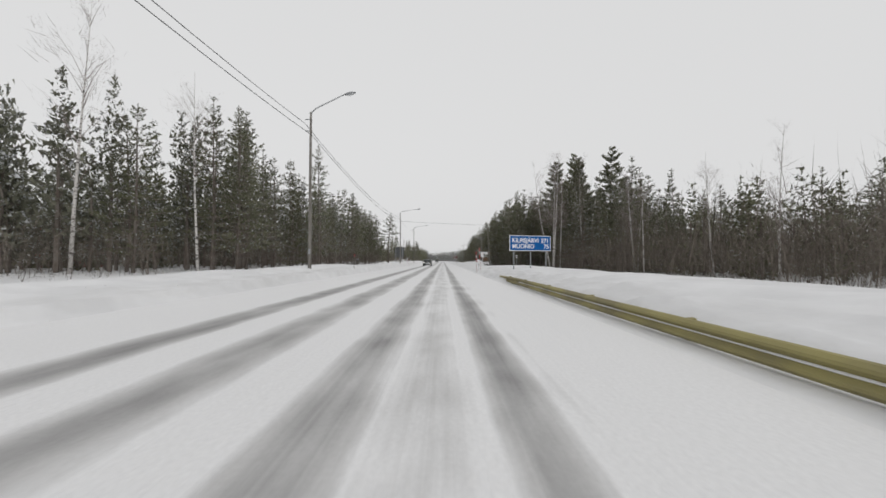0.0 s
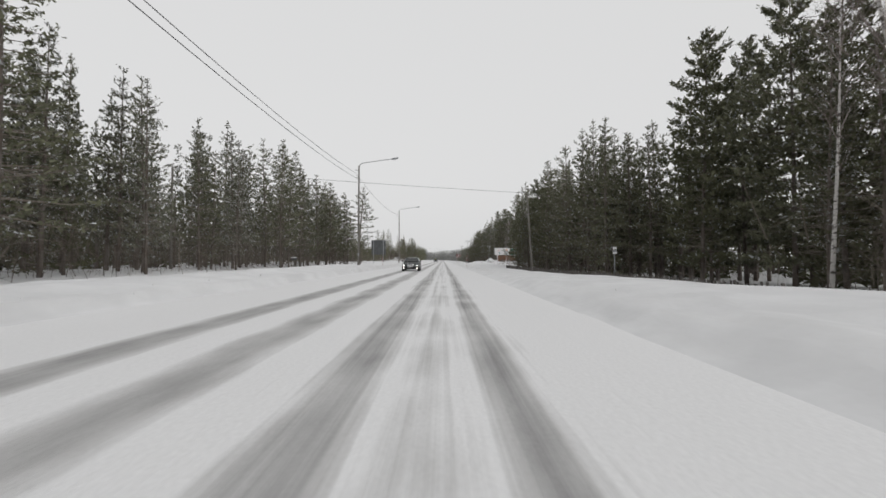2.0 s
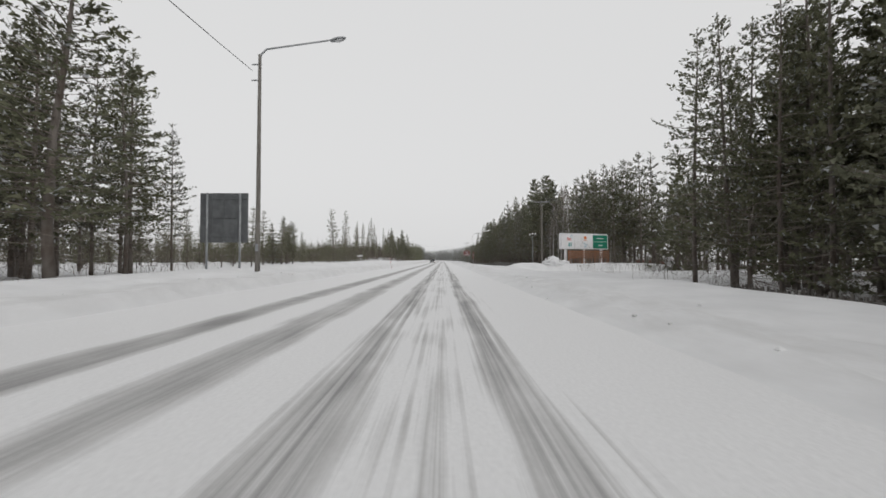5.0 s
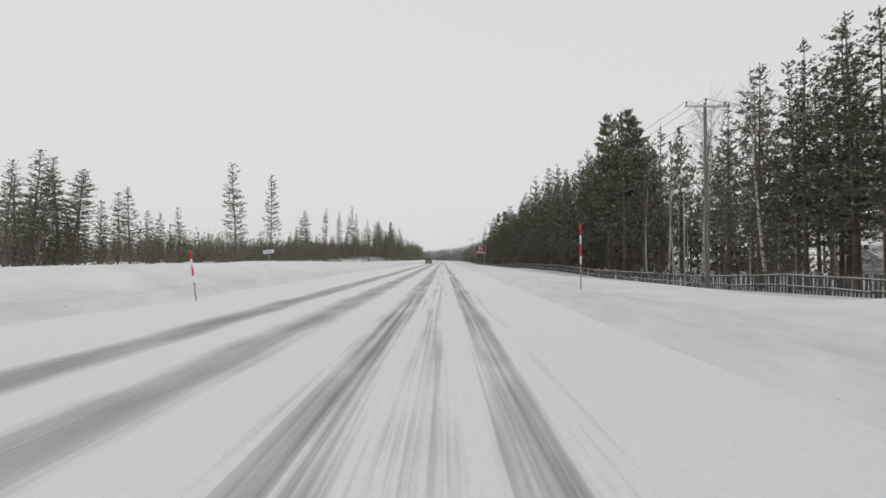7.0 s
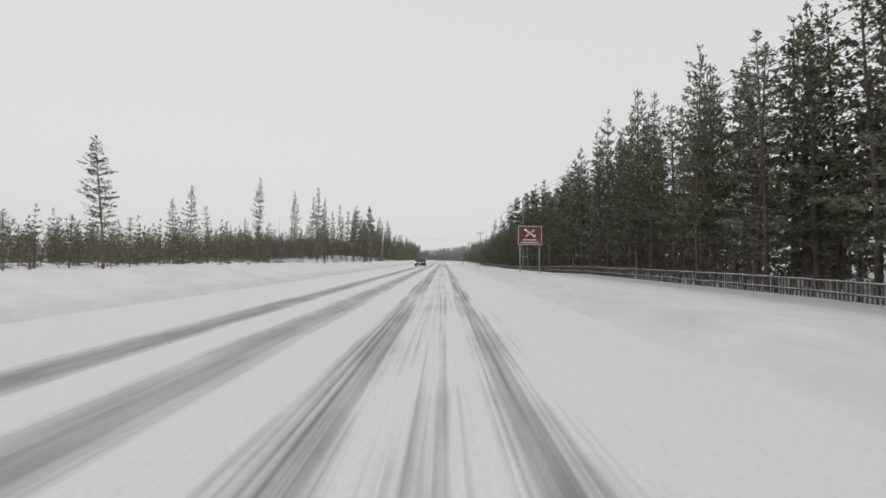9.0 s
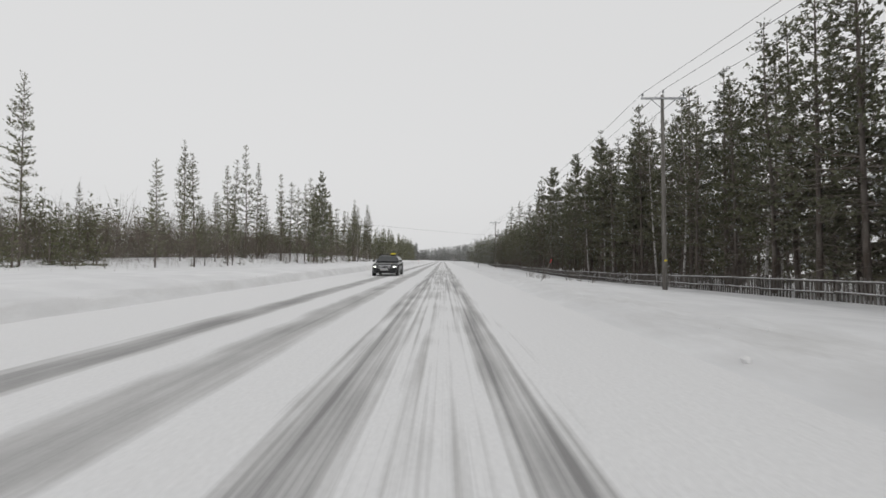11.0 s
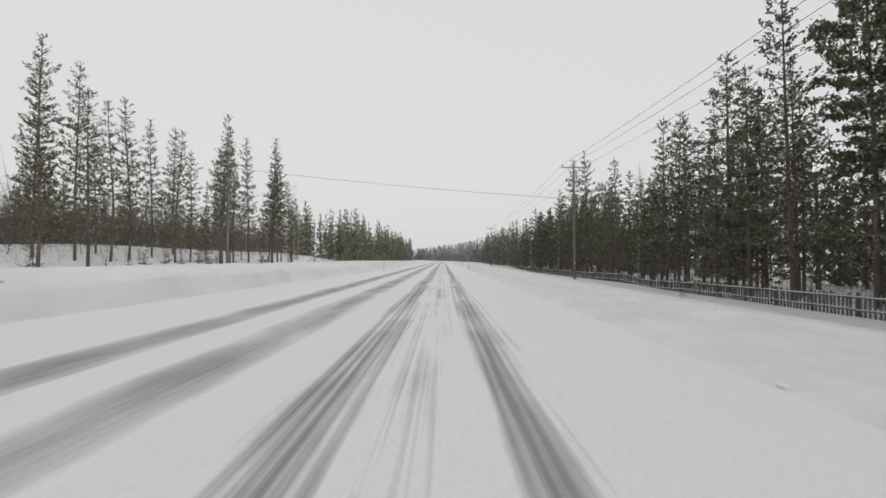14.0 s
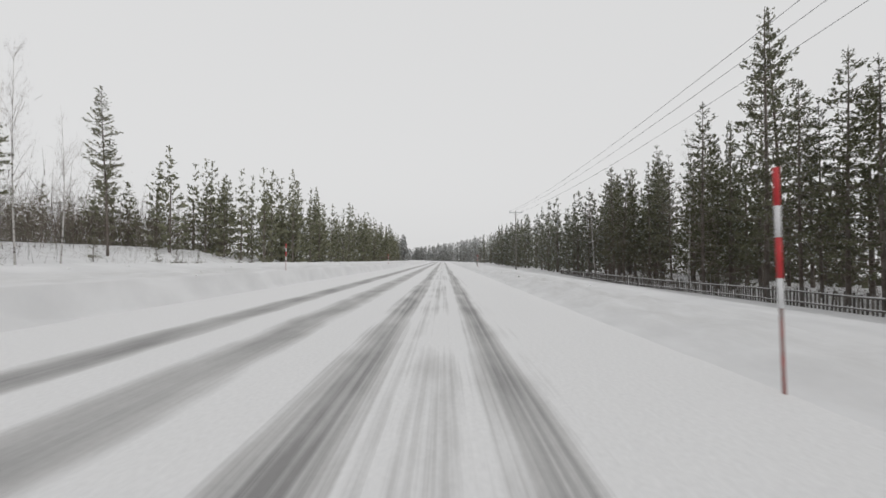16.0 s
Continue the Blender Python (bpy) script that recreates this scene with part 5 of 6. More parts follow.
for row in ((3.08, 37.6, 1.92, -2, 0), (3.40, 37.6, 2.0, -3, 0), (4.13, 166.4, 1.95, 0, 0), (-6.9, 165.6, 1.5, -8, 0), (3.6, 106.5, 1.8, 0, 0), (2.95, 355.6, 1.98, -1, 0), (-7.6, 372, 1.3, 0, 0),
            (-6.7, 354.8, 1.1, 0, 0), (-7.4, 408, 1.3, 0, 0), (4.2, 402, 1.5, 0, 0), (-8.9, 105, 1.2, 0, 0)):
    make_stake(*row)
make_stake(4.9, 262.6, 1.2, 24, 5, True)
make_stake(-7.9, 36.7, 1.2, 2, 0, True)
make_delineator(3.4, 39.2, 0.75)
make_delineator(4.6, 296, 0.75, POLEWOOD)
make_delineator(4.6, 408, 0.8, POLEWOOD)


# ---- lamp with globes by the woods ----
def make_globe_lamp(x, y):
    top = new("park_lamp")
    top.matrix_basis = pose(x, y, land(x, y))
    part("pole", tube("pole", [(0, 0, -0.3), (0, 0, 6.0)], [0.05, 0.035], STEEL, 8), top)
    for dx, dz in ((-0.45, 0), (0.0, 0.1), (0.45, 0.06)):
        part("arm", tube("arm", [(0, 0, 5.75), (dx * 0.6, 0, 5.8), (dx, 0, 6.0 + dz)], 0.02, STEEL, 6), top)
        bm = bmesh.new()
        bmesh.ops.create_uvsphere(bm, u_segments=14, v_segments=10, radius=0.125, matrix=Matrix.Translation((dx, 0, 6.1 + dz)))
        part("globe", from_bm("globe", bm, GLOBE, True), top, "white globe")
    tagged(top, "park lamp with three white globes", "lamp")


make_globe_lamp(15.2, 180)


# ---- clods thrown up by the plough ----
def clods(count, side, y0, y1, seed):
    rng = np.random.default_rng(seed)
    bm = bmesh.new()
    bmesh.ops.create_icosphere(bm, subdivisions=1, radius=1)
    base = np.array([v.co for v in bm.verts])
    tri = [[v.index for v in f.verts] for f in bm.faces]
    bm.free()
    verts, faces = [], []
    for i in range(count):
        y = rng.uniform(y0, y1)
        u = 3.1 + 2.6 * rng.random() ** 1.4 if side > 0 else -(7.2 + 2.2 * rng.random())
        r = 0.018 + 0.055 * rng.random() ** 3
        if side < 0:
            r *= 0.8
        x = u + bend(y)
        p = base * rng.uniform(0.7, 1.25, (len(base), 1)) * np.array((r * rng.uniform(0.8, 1.4), r * rng.uniform(0.8, 1.4), r * 0.8)) + np.array((x, y, land(x, y) + r * 0.25))
        o = len(verts)
        verts += p.tolist()
        faces += [(a + o, b + o, c + o) for a, b, c in tri]
    tagged(new("snow_clods", mesh_of("snow_clods", verts, faces, CLOD, False)), "lumps of dirty snow thrown up by the plough", "snow clods", kind="stuff")


def make_heap(x, y, w, h, count, seed):
    """A heap of ploughed snow: one lumpy mound with broken blocks round its top."""
    rng = np.random.default_rng(seed)
    bm = bmesh.new()
    bmesh.ops.create_icosphere(bm, subdivisions=4, radius=1)
    for v in bm.verts:
        p = v.co.copy()
        k = 1 + 0.20 * noise.noise(p * 1.9 + Vector((seed, 0, 0))) + 0.14 * noise.noise(p * 4.5) + 0.06 * noise.noise(p * 9)
        v.co = Vector((p.x * w * 0.5 * k, p.y * w * 0.42 * k, p.z * h * k * (1.0 + 0.25 * math.sin(p.x * 4 + seed))))
    top = new("snow_heap")
    top.matrix_basis = pose(x, y, land(x, y) - 0.02)
    part("mound", from_bm("mound", bm, SNOW, True), top)
    for k in range(count):
        bm = bmesh.new()
        r = rng.uniform(0.07, 0.2)
        bmesh.ops.create_icosphere(bm, subdivisions=2, radius=r)
        for v in bm.verts:
            v.co *= 1 + 0.35 * noise.noise(v.co * 5 / r * 0.2 + Vector((k * 3.1, seed, 0)))
        a, d = rng.uniform(0, 6.28), rng.uniform(0.1, 0.85)
        part("snow_block", from_bm("snow_block", bm, SNOW, False), top, "", pose(math.cos(a) * d * w * 0.5, math.sin(a) * d * w * 0.42, h * math.sqrt(max(0.0, 1 - d * d)) * 1.0, rng.uniform(0, 90), 0, rng.uniform(0, 360)))
    tagged(top, "heap of broken snow pushed up by the plough", "snow heap")


make_heap(13.3, 160.2, 2.5, 0.75, 14, 1)
make_heap(14.9, 160.9, 1.7, 0.42, 7, 2)
make_heap(18.9, 161.5, 0.8, 0.3, 3, 3)
CLOD = material("dirty_snow_clod", (0.78, 0.78, 0.785), 0.8, other=(0.66, 0.657, 0.655), scale=1.4, low=0.42, high=0.64, space="World", spec=0.2, island=0.06)
clods(170, 1, 20, 440, 41)
clods(500, -1, 0, 440, 42)


def make_dry_plant(x, y, h, seed):
    rng = np.random.default_rng(seed)
    top = new("dry_plant")
    top.matrix_basis = pose(x, y, land(x, y))
    for k in range(9):
        px, py, ln = rng.uniform(-0.14, 0.14), rng.uniform(-0.14, 0.14), h * rng.uniform(0.55, 1.05)
        lx, ly = px * 0.4 + rng.uniform(-0.2, 0.2) * ln, py * 0.4 + rng.uniform(-0.2, 0.2) * ln
        pts = [Vector((px, py, -0.1)), Vector((px + lx * 0.4, py + ly * 0.4, ln * 0.55)), Vector((px + lx, py + ly, ln * rng.uniform(0.85, 1.0)))]
        part("stalk", tube("stalk", pts, [0.009, 0.007, 0.004], BRUSH, 5), top)
    tagged(top, "dry brown weed poking out of the snow bank", "plant", "dry plants")


for k, (x, y, h) in enumerate(((6.2, 271.8, 0.42), (6.5, 272.1, 0.46), (7.4, 272.6, 0.42), (7.8, 272.9, 0.35), (6.6, 270.7, 0.4), (7.0, 270.9, 0.36), (7.6, 267.2, 0.36), (8.0, 266.3, 0.4), (8.4, 265.4, 0.36), (12.4, 174.5, 0.6), (13.0, 330.5, 0.5))):
    make_dry_plant(x, y, h, 300 + k)


# ---- cars ----
def loft(name, stations, mat, shade=True):
    """A skin over rings of points with equal counts, closed at both ends."""
    w = len(stations[0])
    verts = [p for s in stations for p in s]
    faces = []
    for j in range(len(stations) - 1):
        for i in range(w):
            i2 = (i + 1) % w
            faces.append((j * w + i, (j + 1) * w + i, (j + 1) * w + i2, j * w + i2))
    faces.append(tuple(range(w)))
    faces.append(tuple((len(stations) - 1) * w + i for i in range(w))[::-1])
    me = mesh_of(name, verts, faces, mat, shade)
    return me


def car_ring(y, half, z0, z1, shoulder):
    """A body section at y: a rounded box, wider at the shoulder."""
    pts = [(half * 0.80, z0), (half * 0.95, z0 + 0.05), (half, z0 + (z1 - z0) * 0.35), (half, z0 + (z1 - z0) * 0.62), (half * 0.985, z1 - shoulder), (half * 0.90, z1 - shoulder * 0.25), (half * 0.5, z1)]
    ring = [(x, y, z) for x, z in pts] + [(-x, y, z) for x, z in pts[::-1]]
    return ring


def make_car(name, label, x, y, turn, paint, half, length, hood, belt, roof, wagon, grille, bars, extra):
    """A car whose front bumper is at y = 0 and which runs back along +y."""
    top = new(name)
    top.matrix_basis = pose(x, y, -0.005, 0, 0, turn)
    L = length
    st = [(0.0, 0.56, 0.36, hood - 0.31, 0.04), (0.04, 0.74, 0.29, hood - 0.19, 0.05), (0.14, 0.87, 0.22, hood - 0.12, 0.07), (0.38, 0.96, 0.19, hood - 0.055, 0.09), (0.75, 1.0, 0.19, hood, 0.10), (1.25, 1.0, 0.19, belt - 0.04, 0.10),
          (1.6, 1.0, 0.19, belt, 0.08), (2.5, 1.0, 0.19, belt + 0.01, 0.07), (3.4, 1.0, 0.19, belt + 0.03, 0.07), (L - 0.7, 0.99, 0.20, belt + 0.04, 0.08), (L - 0.2, 0.95, 0.24, belt + 0.02, 0.1), (L, 0.84, 0.32, belt - 0.12, 0.1)]
    body = part("body", loft("body", [car_ring(a, half * b, c, d, e) for a, b, c, d, e in st], paint), top, "dark glossy body with road dirt")
    # greenhouse: windscreen foot, roof front, roof rear, tail
    rear0, rear1 = (L - 0.75, L - 0.12) if wagon else (L - 1.25, L - 0.5)
    gh = [(1.22, 0.84, belt - 0.03), (1.95, 0.70, roof - 0.03), (2.5, 0.69, roof), (3.2, 0.69, roof - 0.01), (rear0, 0.67, roof - 0.05), (rear1, 0.80, belt + 0.02)]
    rings = []
    for a, b, zt in gh:
        hb, ht = half * 0.90, half * b
        if a in (1.22, rear1):
            hb = half * 0.86
        zb = belt - 0.05
        rings.append([(hb, a, zb), ((hb + ht) / 2 + 0.02, a, (zb + zt) / 2), (ht, a, zt - 0.03), (ht * 0.9, a, zt), (-ht * 0.9, a, zt), (-ht, a, zt - 0.03), (-(hb + ht) / 2 - 0.02, a, (zb + zt) / 2), (-hb, a, zb)])
    part("roof", loft("roof", rings, paint), body, "")

    def pane(nm, quad, lift):
        q = [Vector(p) for p in quad]
        nrm = (q[1] - q[0]).cross(q[2] - q[0]).normalized() * lift
        v = [tuple(p + nrm) for p in q] + [tuple(p - nrm) for p in q]
        f = [(0, 1, 2, 3), (7, 6, 5, 4), (0, 4, 5, 1), (1, 5, 6, 2), (2, 6, 7, 3), (3, 7, 4, 0)]
        return part(nm, mesh_of(nm, v, f, CARGLASS), body, "dark tinted glass")
    fb, ft = half * 0.80, half * 0.655
    pane("windscreen", [(-fb, 1.24, belt + 0.015), (fb, 1.24, belt + 0.015), (ft, 1.91, roof - 0.075), (-ft, 1.91, roof - 0.075)], 0.02)
    for sx in (-1, 1):
        for a0, a1, t0, t1 in ((1.62, 2.52, 2.08, 2.52), (2.60, 3.42, 2.60, 3.36)) + (((3.5, rear1 - 0.35, 3.44, rear0 - 0.02),) if wagon else ()):
            b_, t_ = half * 0.905, half * 0.715
            pane("side_window", [(sx * b_, a0, belt + 0.04), (sx * b_, a1, belt + 0.04), (sx * t_, t1, roof - 0.10), (sx * t_, t0, roof - 0.10)], 0.025)
        mir = part("mirror", box("mirror", 0.2, 0.12, 0.14, paint, 0.04), body, "", pose(sx * (half + 0.06), 1.55, belt + 0.07))
        part("mirror_glass", box("mirror_glass", 0.15, 0.01, 0.1, CHROME, 0.0), mir, "", pose(0, 0.065, 0))
        part("door_handle", box("door_handle", 0.03, 0.18, 0.03, paint, 0.01), body, "", pose(sx * (half + 0.005), 2.35, belt - 0.17))
        part("sill", box("sill", 0.05, 2.2, 0.07, BLACK, 0.015), body, "black sill trim", pose(sx * (half - 0.01), 2.2, 0.24))
    # wheels in dark arches
    for ya in (0.85, 0.85 + (2.65 if not wagon else 2.85)):
        for sx in (-1, 1):
            arch = tube("wheel_arch", [(sx * (half - 0.16), ya, 0.33), (sx * (half + 0.012), ya, 0.33)], 0.375, BLACK, 24)
            part("wheel_arch", arch, body, "black wheel arch")
            wheel = part("wheel", tube("tyre", [(sx * (half - 0.2), ya, 0.32), (sx * (half - 0.18), ya, 0.32), (sx * (half + 0.0), ya, 0.32), (sx * (half + 0.022), ya, 0.32)], [0.29, 0.325, 0.325, 0.29], RUBBER, 24), top, "snowy black tyre")
            part("rim", tube("rim", [(sx * (half + 0.0), ya, 0.32), (sx * (half + 0.028), ya, 0.32)], [0.215, 0.19], RUBBER, 20), wheel, "dark wheel rim")
            for k in range(5):
                part("spoke", box("spoke", 0.025, 0.075, 0.2, ALLOY, 0.006, (0, 0, 0.1)), wheel, "", pose(sx * (half + 0.03), ya, 0.32, 72 * k + 10, 0, 0))
    # front
    gz, gh_ = hood - 0.30, 0.105
    g0, g1 = half * grille * 0.82, half * grille
    rim = [(-g0, gz - gh_), (g0, gz - gh_), (g1, gz + gh_), (-g1, gz + gh_)]
    v = [(x, -0.012 + 0.05 * (z > gz), z) for x, z in rim] + [(x, 0.09, z) for x, z in rim]
    gr = part("grille", mesh_of("grille", v, [(0, 1, 2, 3), (0, 4, 5, 1), (1, 5, 6, 2), (2, 6, 7, 3), (3, 7, 4, 0), (7, 6, 5, 4)], BLACK), body, "black grille")
    loop = [Vector(p) + Vector((0, -0.012, 0)) for p in v[:4]]
    part("grille_frame", tube("grille_frame", loop + [loop[0]], 0.016, CHROME, 6), gr, "chrome frame")
    for k in range(bars):
        z = gz - gh_ + 2 * gh_ * (k + 1) / (bars + 1)
        part("grille_bar", box("grille_bar", (g0 + g1) * 0.98, 0.02, 0.026 if bars < 4 else 0.014, CHROME, 0.004), gr, "", pose(0, -0.022 + 0.025 * (k + 1) / bars, z))
    part("lower_intake", box("lower_intake", half * 0.95, 0.06, 0.1, BLACK, 0.02), body, "black lower intake", pose(0, 0.015, 0.36))
    part("bumper_lip", box("bumper_lip", half * 1.25, 0.1, 0.03, BLACK, 0.01), body, "black bumper lip", pose(0, 0.03, 0.275))
    part("number_plate", box("number_plate", 0.48, 0.02, 0.11, WHITE, 0.004), body, "white plate", pose(0, -0.02, 0.475))
    for k in range(6):
        part("plate_bar", box("plate_bar", 0.04, 0.004, 0.06, BLACK, 0.0), body, "", pose(-0.17 + 0.068 * k, -0.033, 0.475))
    for sx in (-1, 1):
        q = [(sx * half * 0.56, -0.01, hood - 0.385), (sx * half * 0.90, 0.16, hood - 0.33), (sx * half * 0.985, 0.44, hood - 0.14), (sx * half * 0.60, 0.03, hood - 0.215)]
        q = [Vector(p) + Vector((sx * 0.012, -0.02, 0)) for p in q]
        back_ = [p + Vector((-sx * 0.06, 0.1, 0)) for p in q]
        v = [tuple(p) for p in q + back_]
        hl = part("headlamp", mesh_of("headlamp", v, [(0, 1, 2, 3), (7, 6, 5, 4), (0, 4, 5, 1), (1, 5, 6, 2), (2, 6, 7, 3), (3, 7, 4, 0)], GLASSY), body, "clear swept headlamp")
        for f_ in (0.3, 0.68):
            c = q[0].lerp(q[1], f_).lerp(q[3].lerp(q[2], f_), 0.5)
            bm = bmesh.new()
            bmesh.ops.create_uvsphere(bm, u_segments=12, v_segments=8, radius=0.04 if f_ < 0.5 else 0.033, matrix=Matrix.Translation(c + Vector((sx * 0.01, -0.03, 0.0))))
            part("bulb", from_bm("bulb", bm, LAMP, True), hl, "lit white lamp")
        part("wiper", tube("wiper", [(sx * 0.1, 1.2, belt + 0.02), (sx * 0.1 - 0.45, 1.35, belt + 0.1)], 0.009, BLACK, 5), body)
        for ya in (1.52, 2.55, 3.42):
            part("door_seam", box("door_seam", 0.012, 0.012, belt - 0.4, BLACK), body, "", pose(sx * (half - 0.001), ya, (belt + 0.28) / 2))
        part("belt_trim", box("belt_trim", 0.02, 2.3, 0.02, CHROME if wagon else BLACK, 0.004), body, "", pose(sx * half * 0.925, 2.6, belt - 0.005))
    extra(top, body, half, hood, belt, roof)
    return tagged(top, label, "car", "cars in the opposite lane")


def sedan_extras(top, body, half, hood, belt, roof):
    for sx in (-1, 1):
        lamp = part("spotlight", tube("spotlight", [(sx * 0.21, -0.1, hood - 0.31), (sx * 0.21, -0.06, hood - 0.31), (sx * 0.21, 0.0, hood - 0.31)], [0.105, 0.11, 0.06], GLASSY, 18), body, "round white spotlight")
        part("spot_rim", tube("spot_rim", [(sx * 0.21, -0.075, hood - 0.31), (sx * 0.21, -0.05, hood - 0.31)], 0.118, BLACK, 18), lamp, "black rim")
        part("fog_lamp", tube("fog_lamp", [(sx * half * 0.78, -0.01, 0.33), (sx * half * 0.78, 0.04, 0.33)], 0.042, LAMP, 12), body, "lit fog lamp")
    bm = bmesh.new()
    bmesh.ops.create_cube(bm, size=1, matrix=Matrix.Diagonal((0.95, 0.9, 0.025, 1)))
    bmesh.ops.bevel(bm, geom=bm.edges[:], offset=0.011, segments=2, affect="EDGES")
    part("snow_patch", from_bm("snow_patch", bm, SNOW), top, "thin snow on the roof", pose(0, 2.7, roof + 0.003))


def taxi_extras(top, body, half, hood, belt, roof):
    sign = part("roof_sign", box("roof_sign", 0.37, 0.16, 0.11, YELLOW, 0.03), top, "yellow taxi roof sign", pose(0.34, 2.4, roof + 0.13))
    part("sign_foot", box("sign_foot", 0.3, 0.1, 0.09, BLACK, 0.01), sign, "black foot", pose(0, 0, -0.09))
    for sx in (-1, 1):
        part("roof_rail", tube("roof_rail", [(sx * half * 0.6, 2.0, roof - 0.02), (sx * half * 0.62, 2.1, roof + 0.05), (sx * half * 0.62, 4.1, roof + 0.04), (sx * half * 0.6, 4.2, roof - 0.04)], 0.018, BLACK, 6), body, "black roof rail")
    for yy in (2.5, 3.6):
        part("roof_bar", box("roof_bar", half * 1.5, 0.06, 0.03, BLACK, 0.01), body, "black cross bar", pose(0, yy, roof + 0.075))
    bm = bmesh.new()
    bmesh.ops.create_cone(bm, cap_ends=True, segments=20, radius1=0.1, radius2=0.09, depth=0.02)
    badge = part("badge", from_bm("badge", bm, CHROME), body, "round chrome badge", pose(0, -0.035, hood - 0.30, 90, 0, 0))
    bm = bmesh.new()
    bmesh.ops.create_cone(bm, cap_ends=True, segments=20, radius1=0.078, radius2=0.078, depth=0.012)
    part("badge_field", from_bm("badge_field", bm, BLACK), badge, "dark badge field", pose(0, 0, 0.008))
    for sx in (-1, 1):
        part("bumper_strip", box("bumper_strip", 0.3, 0.02, 0.02, CHROME, 0.004), body, "chrome strip", pose(sx * half * 0.72, 0.09, 0.40, 0, 0, sx * 28))


make_car("car", "dark green saloon car with spotlights, headlamps lit", -3.3, 85.7, 0, PAINT_A, 0.87, 4.5, 0.88, 0.95, 1.41, False, 0.42, 5, sedan_extras)
make_car("taxi", "black estate taxi with a yellow roof sign", -4.12, 271.0, 0, PAINT_B, 0.92, 4.9, 0.95, 1.01, 1.48, True, 0.52, 2, taxi_extras)


# ---- house among the trees ----
def make_house(x, y, w, d, h, turn, mat, label):
    top = new("house")
    top.matrix_basis = pose(x, y, land(x, y), 0, 0, turn)
    wall = part("wall", box("wall", w, d, h, mat, 0.01, (0, 0, h / 2 - 0.2)), top, "painted board wall")
    r = h - 0.2
    v = [(-w / 2 - 0.4, -d / 2 - 0.4, r - 0.1), (w / 2 + 0.4, -d / 2 - 0.4, r - 0.1), (w / 2 + 0.4, d / 2 + 0.4, r - 0.1), (-w / 2 - 0.4, d / 2 + 0.4, r - 0.1), (-w / 2 - 0.4, 0, r + 1.7), (w / 2 + 0.4, 0, r + 1.7)]
    f = [(0, 1, 5, 4), (2, 3, 4, 5), (3, 0, 4), (1, 2, 5), (3, 2, 1, 0)]
    part("roof", mesh_of("roof", v, f, SNOW), top, "roof under snow")
    for dx in (-w * 0.3, 0.0, w * 0.3):
        win = part("window", box("window", 1.1, 0.08, 1.2, WHITE, 0.01), wall, "white window frame", pose(dx, -d / 2 - 0.02, 1.5))
        part("pane", box("pane", 0.9, 0.03, 1.0, CARGLASS, 0.0), win, "dark pane", pose(0, -0.035, 0))
    tagged(top, label, "house")


make_house(-61, 68, 8, 7, 3.4, 30, REDHOUSE, "red wooden house with a snowy roof among pines")
make_house(58, 204, 12, 7, 2.6, -14, WHITE, "low pale house under snow behind the pines")
make_house(62, 232, 9, 6, 2.4, -12, REDHOUSE, "low red house under snow behind the pines")
make_house(62, 322, 8, 6, 2.4, 8, WHITE, "low pale house under snow behind the pines")


def make_feeder(x, y):
    top = new("mailbox")
    top.matrix_basis = pose(x, y, land(x, y))
    part("post", tube("post", [(0, 0, -0.3), (0, 0, 1.1)], 0.04, POLEWOOD, 6), top)
    part("box", box("box", 0.75, 0.35, 0.3, DARKGREY, 0.03, (0, 0, 1.25)), top, "grey box")
    bm = bmesh.new()
    bmesh.ops.create_cube(bm, size=1, matrix=Matrix.Translation((0, 0, 1.45)) @ Matrix.Diagonal((0.8, 0.4, 0.14, 1)))
    bmesh.ops.bevel(bm, geom=bm.edges[:], offset=0.06, segments=3, affect="EDGES")
    part("snow_cap", from_bm("snow_cap", bm, SNOW, True), top, "cap of snow")
    tagged(top, "grey mailbox on a post capped with snow", "mailbox")


make_feeder(-21.3, 103)


def make_pylon(x, y):
    """A red and white upright sign seen through the trees."""
    top = new("pylon_sign")
    top.matrix_basis = pose(x, y, land(x, y), 0, 0, -20)
    for dx in (-0.7, 0.7):
        part("post", tube("post", [(dx, 0.1, -0.3), (dx, 0.1, 7.0)], 0.06, STEEL, 8), top)
    for z, h_, mat in ((6.3, 1.6, RED), (4.6, 1.6, WHITE), (3.2, 1.0, WHITE), (1.8, 1.5, RED)):
        part("panel", box("panel", 1.7, 0.15, h_, mat, 0.02, (0, 0, z)), top, "red panel" if mat is RED else "white panel")
    tagged(top, "red and white upright sign behind pines", "sign")


make_pylon(-60, 61)


# ---- picket fence along the woods ----
def fence_x(y):
    return float(np.interp(y, [50, 62, 140, 150, 160, 175, 285, 300, 425], [13.4, 13.0, 13.0, 13.2, 18.6, 20.0, 20.0, 19.8, 20.6]))


def fence_z(y):
    """The foot of the fence, 0.86 under its top rail."""
    top = float(np.interp(y, [50, 78, 85, 92, 126, 150, 160, 173, 178, 185, 206, 216, 227, 255, 271, 287, 298, 308, 320, 340, 349, 354, 365, 395, 425],
                          [0.0, -0.02, -0.1, -0.17, -0.15, -0.1, 0.3, 0.25, 0.3, -0.14, -0.2, 0.0, 0.16, 0.14, -0.08, -0.46, -0.5, -0.68, -0.7, -0.7, -0.9, -0.45, -0.65, -0.75, -0.7]))
    return top - 0.86 + 0.06 * noise.noise((0, y * 0.06, 2.0)) + 0.025 * noise.noise((0, y * 0.5, 5.0))


PICKETS = {}


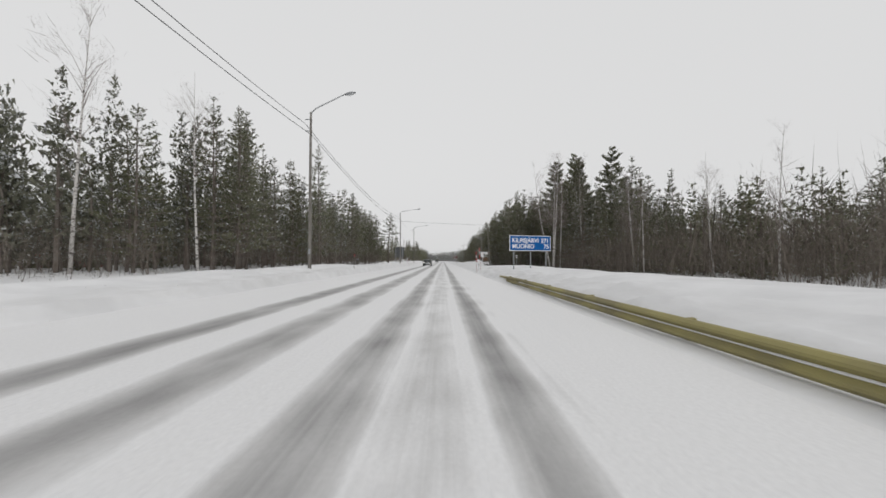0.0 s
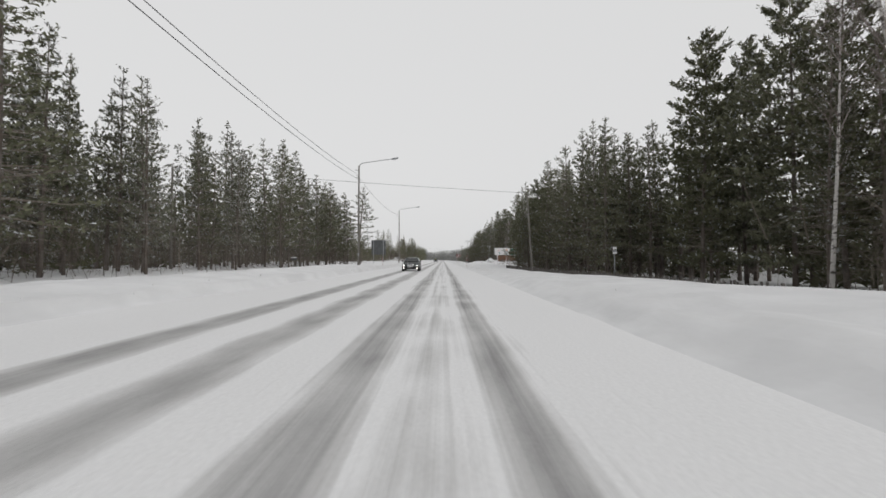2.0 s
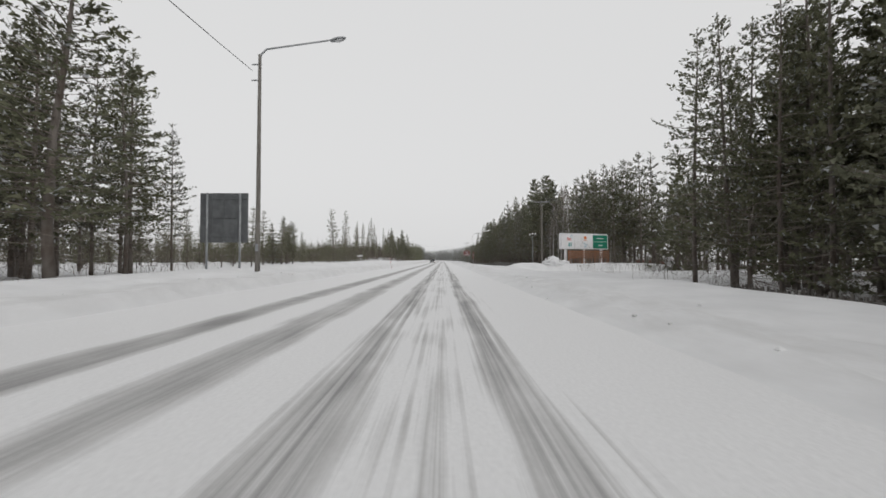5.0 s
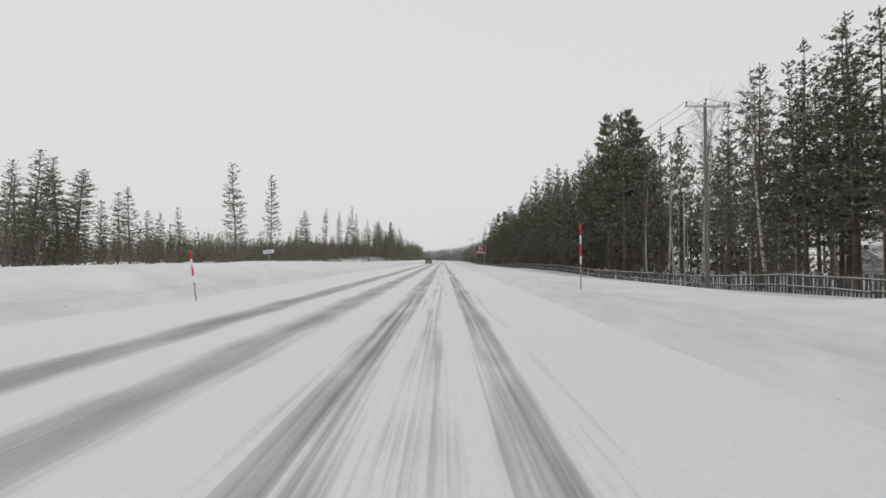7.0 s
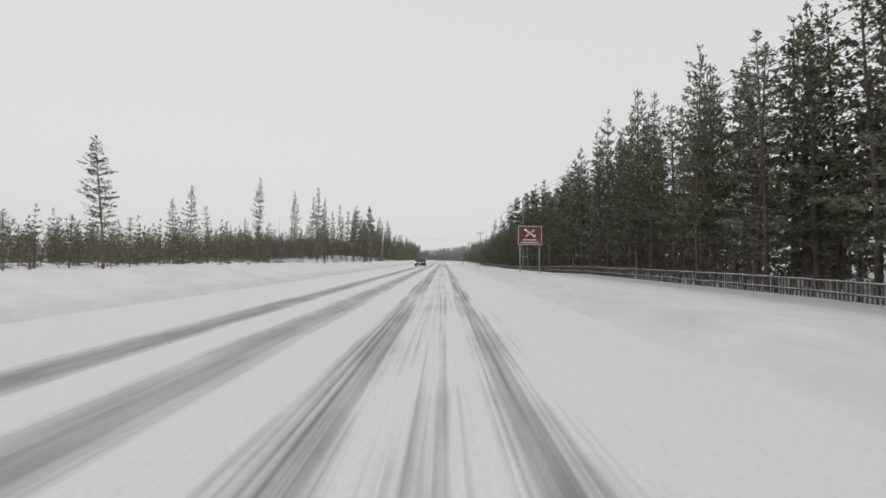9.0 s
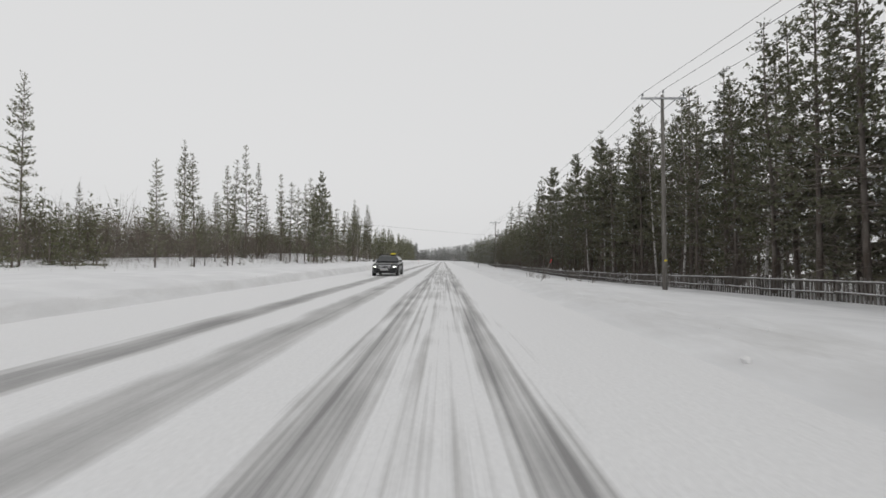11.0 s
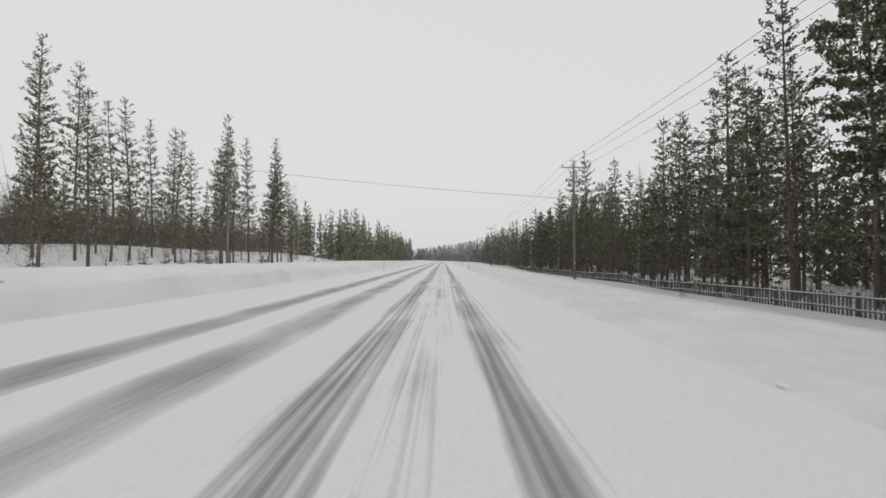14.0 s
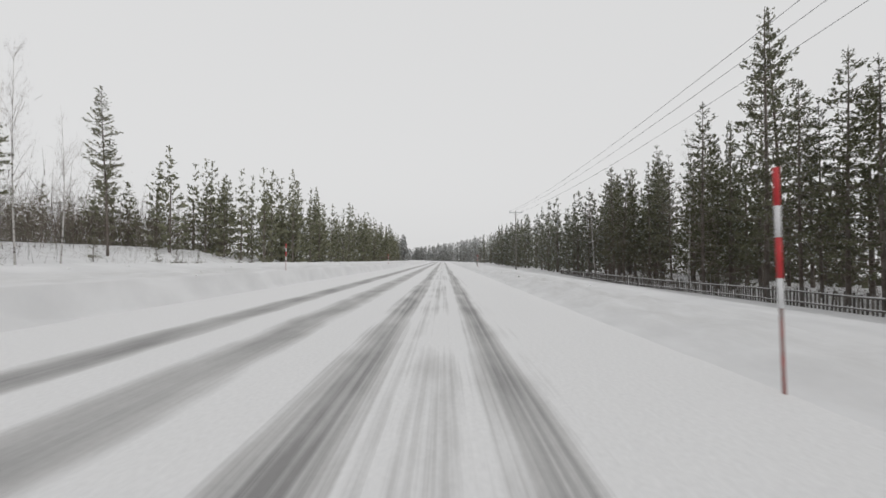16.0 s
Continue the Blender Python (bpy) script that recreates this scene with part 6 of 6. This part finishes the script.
def picket_mesh(k):
    if k not in PICKETS:
        rr = random.Random(k)
        h, w, t = 1.02 + rr.uniform(-0.08, 0.1), 0.085 + rr.uniform(-0.01, 0.015), 0.022
        tip = rr.uniform(0.0, 0.05)
        v = [(-t, -w / 2, -0.6), (t, -w / 2, -0.6), (t, w / 2, -0.6), (-t, w / 2, -0.6), (-t, -w / 2, h - tip), (t, -w / 2, h - tip), (t, w / 2, h), (-t, w / 2, h)]
        f = [(0, 3, 2, 1), (4, 5, 6, 7), (0, 1, 5, 4), (1, 2, 6, 5), (2, 3, 7, 6), (3, 0, 4, 7)]
        PICKETS[k] = (v, f, mesh_of("picket", v, f, FENCEWOOD))
    return PICKETS[k]


def make_fence(y0, y1, singles):
    top = new("picket_fence")
    rr = random.Random(int(y0))
    rest = []
    y = y0
    while y < y1:
        x, z = fence_x(y), fence_z(y)
        v, f, me = picket_mesh(rr.randrange(9))
        tilt = rr.gauss(0, 2.0)
        m = pose(x - 0.05, y, z, tilt, rr.gauss(0, 1.5), 0)
        if singles[0] <= y < singles[1]:
            part("picket", me, top, "", m)
        elif rr.random() > 0.03:
            rest.append(([tuple(m @ Vector(p)) for p in v], f))
        y += 0.165 if y0 < 150 else rr.uniform(0.19, 0.26)
    tagged(part("picket_row", joined("picket_row", rest, FENCEWOOD), top), kind="stuff")
    y = y0
    while y < y1:
        yn = min(y + 2.5, y1)
        if y0 < 150:
            dz = 0.35
            a, b = Vector((fence_x(y), y, fence_z(y) + dz)), Vector((fence_x(yn), yn, fence_z(yn) + dz))
            d = b - a
            rail = box("rail", 0.045, d.length, 0.1, FENCEWOOD)
            part("rail", rail, top, "", Matrix.Translation((a + b) / 2) @ d.to_track_quat("Y", "Z").to_matrix().to_4x4())
        else:
            a, b = Vector((fence_x(y) - 0.1, y - 0.05, fence_z(y) + 0.27)), Vector((fence_x(yn) - 0.1, yn + 0.05, fence_z(yn) + 0.27 + rr.gauss(0, 0.03)))
            part("rail", tube("rail", [a, b], [0.048, 0.042], FENCEWOOD, 8), top, "round lower rail")
            part("snow_cap", tube("snow_cap", [p + Vector((0, 0, 0.042)) for p in (a, a.lerp(b, 0.4), b)], [0.026, 0.032, 0.024], SNOW, 6), top, "snow lying on the rail")
        a, b = Vector((fence_x(y) - 0.1, y - 0.05, fence_z(y) + 0.86)), Vector((fence_x(yn) - 0.1, yn + 0.05, fence_z(yn) + 0.86))
        up = Vector((0, 0, 0.045))
        part("rail", tube("rail", [a, (a + b) / 2 + Vector((0, 0, rr.gauss(0, 0.012))), b], [0.05, 0.046, 0.042], FENCEWOOD, 8), top, "round top rail")
        if y0 > 150:
            part("snow_cap", tube("snow_cap", [a + up, a.lerp(b, 0.3) + up * rr.uniform(0.8, 1.1), a.lerp(b, 0.7) + up * rr.uniform(0.7, 1.1), b + up], [0.03, 0.034, 0.026, 0.03], SNOW, 6), top, "snow lying on the rail")
        part("post", POST, top, "", pose(fence_x(y) + 0.07, y, fence_z(y), 0, rr.gauss(0, 1.5), 0))
        y = yn
    return tagged(top, "long weathered grey picket fence half in snow", "fence", "roadside fences")


POST = box("post", 0.1, 0.1, 1.5, FENCEWOOD, 0.008, (0, 0, 0.35))
make_fence(60, 128.5, (84, 106))
make_fence(160.5, 425, (300, 345))
